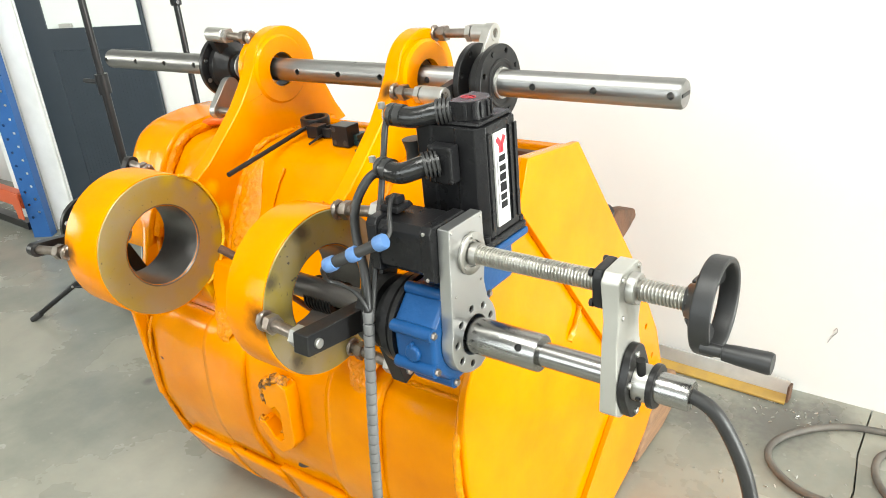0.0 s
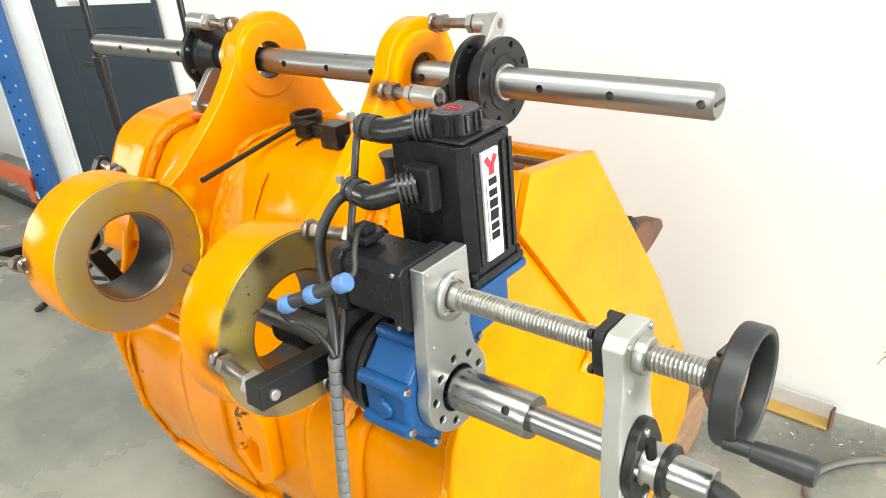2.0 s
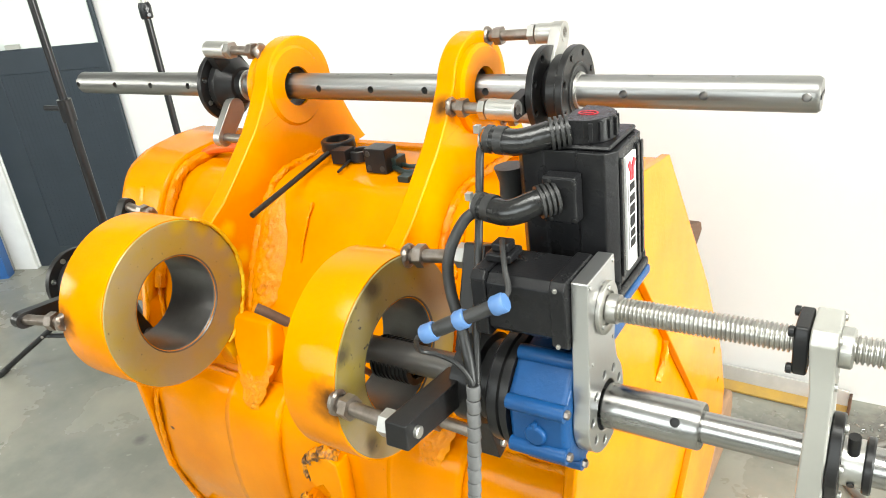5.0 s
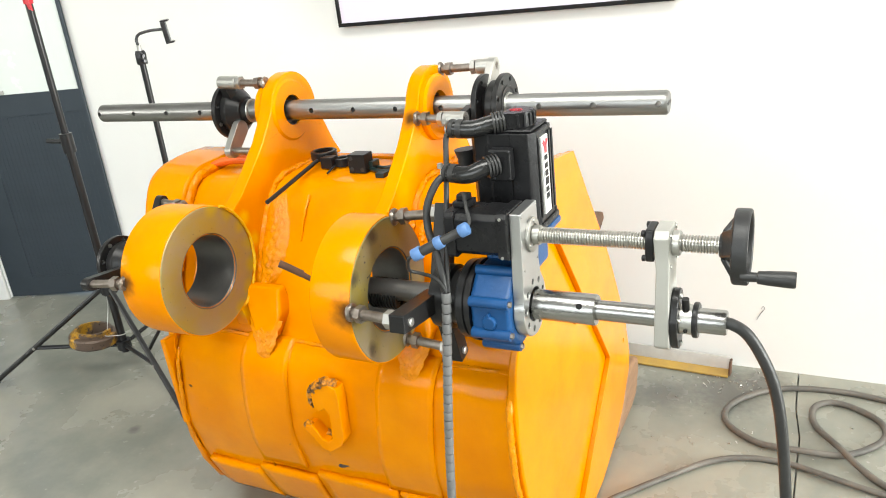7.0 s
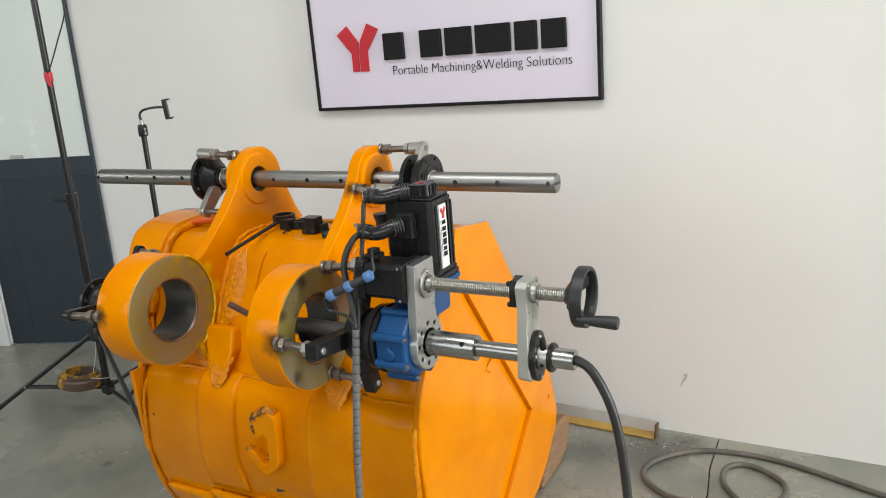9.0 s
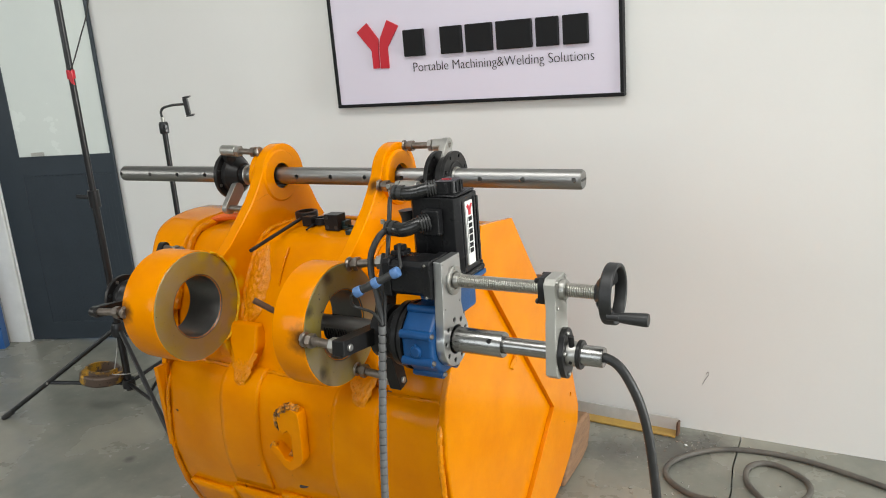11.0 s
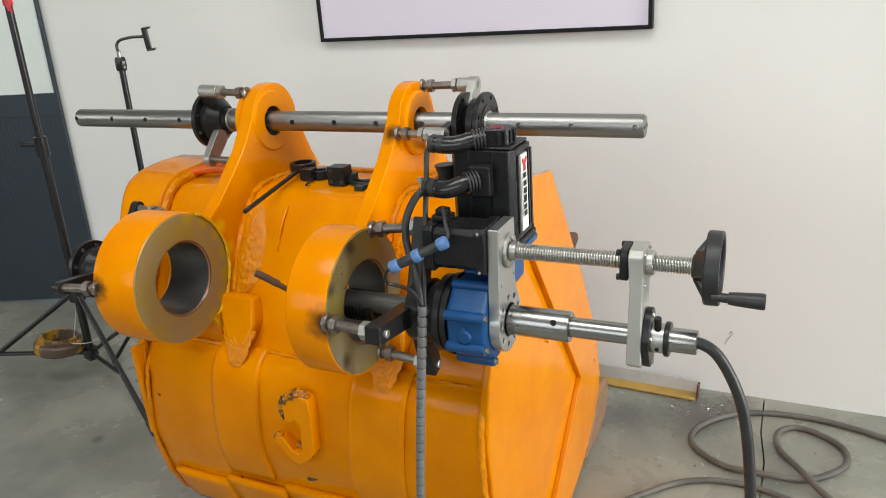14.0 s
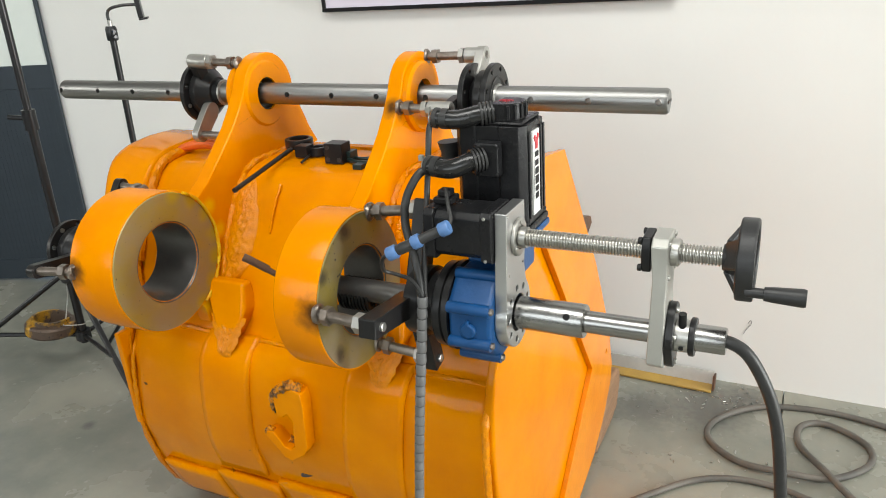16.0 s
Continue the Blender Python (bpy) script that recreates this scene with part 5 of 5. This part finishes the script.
single("hand_tool", bm, GREENM, "dark green handled tool lying on the bucket", "tool", (-0.18, -0.03, 1.062), A, 0.001)
bm = bm_new()
tube(bm, [(-0.755, -0.075, 1.070), (-0.715, -0.05, 1.084), (-0.66, -0.04, 1.090), (-0.61, -0.035, 1.085), (-0.595, -0.03, 1.070)], 0.009, 10, 6, 0, lambda t: 0.006 + 0.007 * math.sin(math.pi * t))
tube(bm, [(-0.61, -0.03, 1.070), (-0.57, 0.0, 1.068)], 0.006, 8, 2)
single("plastic_clip", bm, REDPLASTIC, "orange-red plastic tool lying on the bucket", "tool", (-0.67, -0.05, 1.066), A)
bm = bm_new()
box(bm, (0.10, 0.0, 1.064), (0.20, 0.012, 1.072))
box(bm, (0.16, 0.03, 1.064), (0.27, 0.045, 1.074))
single("steel_strip", bm, RUST, "rusty flat steel offcuts on the bucket", "offcut", (0.18, 0.02, 1.064), A, 0.001)

# ---- wall sign ----
sgn = thing("wall_sign", (-1.30, WALL, 1.63), "lilac-white wall sign, thin black frame, red mark and black lettering", "sign", WM @ Matrix.Translation((-1.955, 0, 1.33)) @ pose(0, 0, 0, 0, -1.15, 0) @ Matrix.Translation((1.962, 0, -1.33)))
SX0, SX1, SZ0, SZ1 = -1.962, -0.660, 1.330, 1.965
bm = bm_new()
box(bm, (SX0 + 0.012, WALL - 0.028, SZ0 + 0.012), (SX1 - 0.012, WALL, SZ1 - 0.012))
part("panel", bm, SIGNM, sgn)
for n_, lo, hi in (("frame_bar", (SX0, SZ0), (SX1, SZ0 + 0.014)), ("frame_bar", (SX0, SZ1 - 0.014), (SX1, SZ1)), ("frame_bar", (SX0, SZ0 + 0.0142), (SX0 + 0.014, SZ1 - 0.0142)), ("frame_bar", (SX1 - 0.014, SZ0 + 0.0142), (SX1, SZ1 - 0.0142))):
    bm = bm_new()
    box(bm, (lo[0], WALL - 0.036, lo[1]), (hi[0], WALL, hi[1]))
    part(n_, bm, INK, sgn, "", 0.002)
FM = Matrix.Translation((-1.716, WALL - 0.0285, 1.590)) @ Matrix(((1, 0, 0, 0), (0, 0, -1, 0), (0, 1, 0, 0), (0, 0, 0, 1)))
part("red_mark", ymark(bm_new(), FM, 0.205), REDM, sgn, "raised red forked mark")
x = -1.590
for wdt in (0.098, 0.098, 0.118, 0.150, 0.092, 0.100):
    bm = bm_new()
    if wdt == 0.098 and x > -1.55:
        x += 0.06
    box(bm, (x, WALL - 0.046, 1.534), (x + wdt, WALL - 0.0285, 1.643))
    part("lettering_bar", bm, INK, sgn, "", 0.004)
    x += wdt + 0.017


def wording(name, text, height, m, mat, parent, width=None):
    cu = bpy.data.curves.new(name, "FONT")
    cu.body, cu.size, cu.extrude, cu.align_x = text, height, 0.0012, "LEFT"
    cu.offset = -0.0011
    tmp = bpy.data.objects.new(name, cu)
    scene.collection.objects.link(tmp)
    bpy.context.view_layer.update()
    me = bpy.data.meshes.new_from_object(tmp.evaluated_get(bpy.context.evaluated_depsgraph_get()))
    bpy.data.objects.remove(tmp)
    xs = [v.co.x for v in me.vertices]
    if width:
        me.transform(Matrix.Diagonal((width / (max(xs) - min(xs)), 1, 1, 1)))
    me.transform(m)
    me.transform(Matrix.Translation(-BASES[parent.name]))
    me.materials.clear()
    me.materials.append(mat)
    ob = new(name, me)
    ob.parent = parent
    return ob


wording("slogan", "Portable Machining&Welding Solutions", 0.056, Matrix.Translation((-1.562, WALL - 0.0295, 1.470)) @ Matrix(((1, 0, 0, 0), (0, 0, -1, 0), (0, 1, 0, 0), (0, 0, 0, 1))), INK, sgn, 0.785)

# ---- light stand with a steel ring, and a phone stand ----
LX, LY = -2.800, 1.532
stand = thing("light_stand", (LX, LY, 0), "tall black tripod light stand with spread legs", "light stand", I)
for z0, z1, r in ((0.10, 1.05, 0.016), (1.02, 2.0, 0.0135), (1.98, 2.9, 0.011)):
    bm = bm_new()
    rod(bm, (LX, LY, z0), (LX, LY, z1), r, 18)
    part("pole", bm, STANDM, stand)
for z, r in ((1.03, 0.024), (1.98, 0.02)):
    bm = bm_new()
    lathe(bm, solid([(r, -0.045), (r, 0.03)]), Matrix.Translation((LX, LY, z)), 18)
    c = part("collar", bm, STANDM, stand)
    bm = bm_new()
    rod(bm, (LX - 0.02, LY - 0.01, z), (LX - 0.075, LY - 0.03, z + 0.005), 0.009, 10)
    part("knob", bm, STANDM, c)
bm = bm_new()
lathe(bm, solid([(0.0162, 1.540), (0.0172, 1.543), (0.0172, 1.574), (0.0162, 1.577)]), Matrix.Translation((LX, LY, 0)), 16)
prism(bm, [(0.012, 1.575), (0.034, 1.560), (0.040, 1.515), (0.022, 1.522), (0.012, 1.540)], [], -0.021, -0.018, "uw", Matrix.Translation((LX, LY, 0)))
part("red_tape", bm, REDM, stand, "strip of red tape")
bm = bm_new()
tube(bm, [(LX + 0.016, LY - 0.012, 1.575), (-2.758, 1.52, 1.600), (-2.682, 1.52, 1.70), (-2.60, 1.52, 1.822), (-2.54, 1.525, 2.05), (-2.60, 1.53, 2.45), (LX + 0.010, LY, 2.8)], 0.003, 8, 8)
part("power_cord", bm, RUBBER, stand, "thin black cord tied to the pole")
bm = bm_new()
lathe(bm, solid([(0.03, 0.375), (0.034, 0.38), (0.034, 0.42), (0.025, 0.44)]), Matrix.Translation((LX, LY, 0)), 18)
part("leg_hub", bm, STANDM, stand)
bm = bm_new()
lathe(bm, solid([(0.03, 0.115), (0.03, 0.155)]), Matrix.Translation((LX, LY, 0)), 18)
part("brace_hub", bm, STANDM, stand)
for ang in (212, -22, 95):
    a = radians(ang)
    dx, dy = math.cos(a), math.sin(a)
    bm = bm_new()
    rod(bm, (LX + dx * 0.03, LY + dy * 0.03, 0.40), (LX + dx * 0.60, LY + dy * 0.60, 0.011), 0.011, 12)
    leg = part("leg", bm, STANDM, stand)
    bm = bm_new()
    rod(bm, (LX + dx * 0.028, LY + dy * 0.028, 0.135), (LX + dx * 0.37, LY + dy * 0.37, 0.168), 0.009, 10)
    part("brace", bm, STANDM, stand)
    bm = bm_new()
    rod(bm, (LX + dx * 0.56, LY + dy * 0.56, 0.036), (LX + dx * 0.61, LY + dy * 0.61, 0.004), 0.0135, 12)
    part("rubber_foot", bm, RUBBER, leg)
    bm = bm_new()
    rod(bm, (LX + dx * 0.37 - dy * 0.012, LY + dy * 0.37 + dx * 0.012, 0.168), (LX + dx * 0.37 + dy * 0.012, LY + dy * 0.37 - dx * 0.012, 0.168), 0.006, 8)
    part("rivet", bm, ZINC, leg)
ring = thing("steel_ring", (-2.89, 1.462, 0.160), "heavy steel ring with worn orange paint on the tripod brace", "steel ring", I)
RM = Matrix.Translation((-2.90, 1.468, 0.160)) @ pose(0, 0, 0, -6, 5, 0)
bm = bm_new()
lathe(bm, [(0.062, 0.0), (0.092, 0.0), (0.098, 0.008), (0.098, 0.038), (0.092, 0.046), (0.074, 0.048), (0.074, 0.066), (0.062, 0.066)], RM, 48, True)
part("ring_body", bm, RINGM, ring)
bm = bm_new()
tube(bm, [(-2.825, 1.49, 0.22), (-2.81, 1.515, 0.33), (-2.80, 1.512, 0.40)], 0.002, 6, 6)
tube(bm, [(-2.835, 1.48, 0.20), (-2.795, 1.46, 0.21), (-2.76, 1.50, 0.20), (-2.77, 1.53, 0.19)], 0.002, 6, 6)
part("tie_wire", bm, GALV, ring, "thin tie wire")

PX, PY = -2.508, 1.722
ph = thing("phone_stand", (PX, PY, 0), "slim black stand with a gooseneck phone holder", "phone stand", I)
bm = bm_new()
rod(bm, (PX, PY, 0.1), (PX, PY, 1.33), 0.0115, 16)
part("pole", bm, STANDM, ph)
bm = bm_new()
lathe(bm, solid([(0.018, 1.285), (0.02, 1.29), (0.02, 1.325), (0.016, 1.335)]), Matrix.Translation((PX, PY, 0)), 16)
rod(bm, (PX + 0.015, PY - 0.01, 1.30), (PX + 0.04, PY - 0.02, 1.30), 0.006, 10)
rod(bm, (PX + 0.015, PY - 0.01, 1.318), (PX + 0.038, PY - 0.02, 1.318), 0.006, 10)
part("clamp", bm, STANDM, ph)
bm = bm_new()
rod(bm, (PX, PY, 1.33), (PX, PY, 1.355), 0.008, 14)
part("stud", bm, ZINC, ph, "bright metal stud")
bm = bm_new()
tube(bm, [(PX, PY, 1.35), (PX - 0.004, PY, 1.375), (PX + 0.006, PY + 0.010, 1.394), (PX + 0.034, PY + 0.038, 1.402), (PX + 0.066, PY + 0.07, 1.402)], 0.0055, 10, 8)
part("gooseneck", bm, STANDM, ph)
HM = Matrix.Translation((PX + 0.075, PY + 0.077, 1.392)) @ pose(0, 0, 0, 0, -5, 40)
bm = bm_new()
box(bm, (-0.010, -0.022, -0.036), (0.008, 0.022, 0.036), HM)
box(bm, (-0.010, -0.024, 0.036), (0.022, 0.024, 0.043), HM)
box(bm, (-0.010, -0.024, -0.043), (0.022, 0.024, -0.036), HM)
part("phone_holder", bm, STANDM, ph, "", 0.003)
for ang in (70, 190, 310):
    a = radians(ang)
    bm = bm_new()
    rod(bm, (PX + math.cos(a) * 0.012, PY + math.sin(a) * 0.012, 0.42), (PX + math.cos(a) * 0.34, PY + math.sin(a) * 0.34, 0.008), 0.008, 10)
    part("leg", bm, STANDM, ph)

# ---- steel angle by the wall, swarf on the floor ----
ang = thing("steel_angle", (0, 0, 0), "length of galvanised steel angle beside the wall, yellowish light coloured into its foot", "steel angle", Matrix.Translation((-0.425, 2.243, 0.0)) @ pose(0, 0, 0, 0, 0, -0.4))
bm = bm_new()
box(bm, (-1.5, 0.024, 0.014), (0, 0.031, 0.068), pose(0, 0, 0, -16, 0, 0))
part("upright_leg", bm, GALV, ang, "", 0.002)
# the yellowish light on the lower leg is put into its colour
bm = bm_new()
box(bm, (-1.5, -0.018, 0.004), (0, 0.030, 0.012), pose(0, 0, 0, 5, 0, 0))
part("foot_leg", bm, YELLOWLIT, ang, "lower leg coloured as yellowish-lit", 0.002)
bm = bm_new()
box(bm, (0.0005, -0.012, 0.006), (0.008, 0.03, 0.062), pose(0, 0, 0, -12, 0, 0))
part("end_cap", bm, RUST, ang, "rusty end", 0.002)
swarf = bm_new()
rnd = random.Random(5)
for i in range(95):
    if i < 60:
        x, y = rnd.gauss(-0.38, 0.10), rnd.gauss(2.22, 0.05)
    else:
        x, y = rnd.uniform(-0.66, 0.1), rnd.uniform(1.75, 2.3)
    if y > WALL - 0.01:
        continue
    s = rnd.uniform(0.0012, 0.0036)
    m = Matrix.Translation((x, y, s * 0.6)) @ pose(0, 0, 0, rnd.uniform(-40, 40), rnd.uniform(-40, 40), rnd.uniform(0, 360))
    box(swarf, (-s * 1.8, -s * 0.6, -s * 0.4), (s * 1.8, s * 0.6, s * 0.4), m)
single("metal_swarf", swarf, ZINC, "bright metal swarf scattered on the floor", "swarf", (-0.38, 2.2, 0), I, kind="stuff")
# scuff on the wall
bm = bm_new()
tube(bm, [(-0.345, WALL - 0.0005, 0.205), (-0.335, WALL - 0.0008, 0.228), (-0.322, WALL - 0.0008, 0.25), (-0.326, WALL - 0.0005, 0.262), (-0.333, WALL - 0.0005, 0.25)], 0.0009, 6, 5)
single("wall_scuff", bm, GREYWRAP, "small dark scuff mark on the wall", "scuff", (-0.335, WALL, 0.23), WM)

# ---- pallet rack ----
rack = thing("pallet_rack", (-4.25, 1.75, 0), "blue pallet rack upright with orange beams", "rack", I)
RX, RY = -4.25, 1.74
bm = bm_new()
holes = []
for i in range(26):
    z = 0.12 + 0.075 * i
    holes += [circle(0.008, (-0.022, z), 8), circle(0.008, (0.022, z + 0.03), 8)]
prism(bm, [(-0.05, 0.0), (0.05, 0.0), (0.05, 2.1), (-0.05, 2.1)], holes, 0, 0.003, "uw", Matrix.Translation((RX, RY, 0)) @ pose(0, 0, 0, 0, 0, 35))
box(bm, (-0.05, 0.003, 0), (-0.047, 0.06, 2.1), Matrix.Translation((RX, RY, 0)) @ pose(0, 0, 0, 0, 0, 35))
box(bm, (0.047, 0.003, 0), (0.05, 0.06, 2.1), Matrix.Translation((RX, RY, 0)) @ pose(0, 0, 0, 0, 0, 35))
part("upright", bm, RACKBLUE, rack, "blue perforated upright")
for z in (0.17, 0.78):
    bm = bm_new()
    box(bm, (RX - 1.9, RY - 0.03, z), (RX - 0.06, RY + 0.02, z + 0.085))
    bmr = part("beam", bm, RACKRED, rack, "orange beam", 0.004)
    bm = bm_new()
    box(bm, (RX - 0.085, RY - 0.062, z - 0.05), (RX - 0.02, RY - 0.054, z + 0.10))
    box(bm, (RX - 0.10, RY - 0.062, z), (RX - 0.08, RY + 0.0, z + 0.085))
    part("end_plate", bm, RACKRED, bmr, "orange end plate", 0.002)
bm = bm_new()
box(bm, (RX - 1.9, RY - 0.02, 0.03), (RX - 0.1, RY + 0.03, 0.075))
part("floor_rail", bm, STANDM, rack, "dark floor rail")
bm = bm_new()
box(bm, (RX - 2.0, RY - 0.02, 0.0), (RX - 1.9, RY + 0.03, 2.1))
part("upright", bm, RACKBLUE, rack, "blue upright")
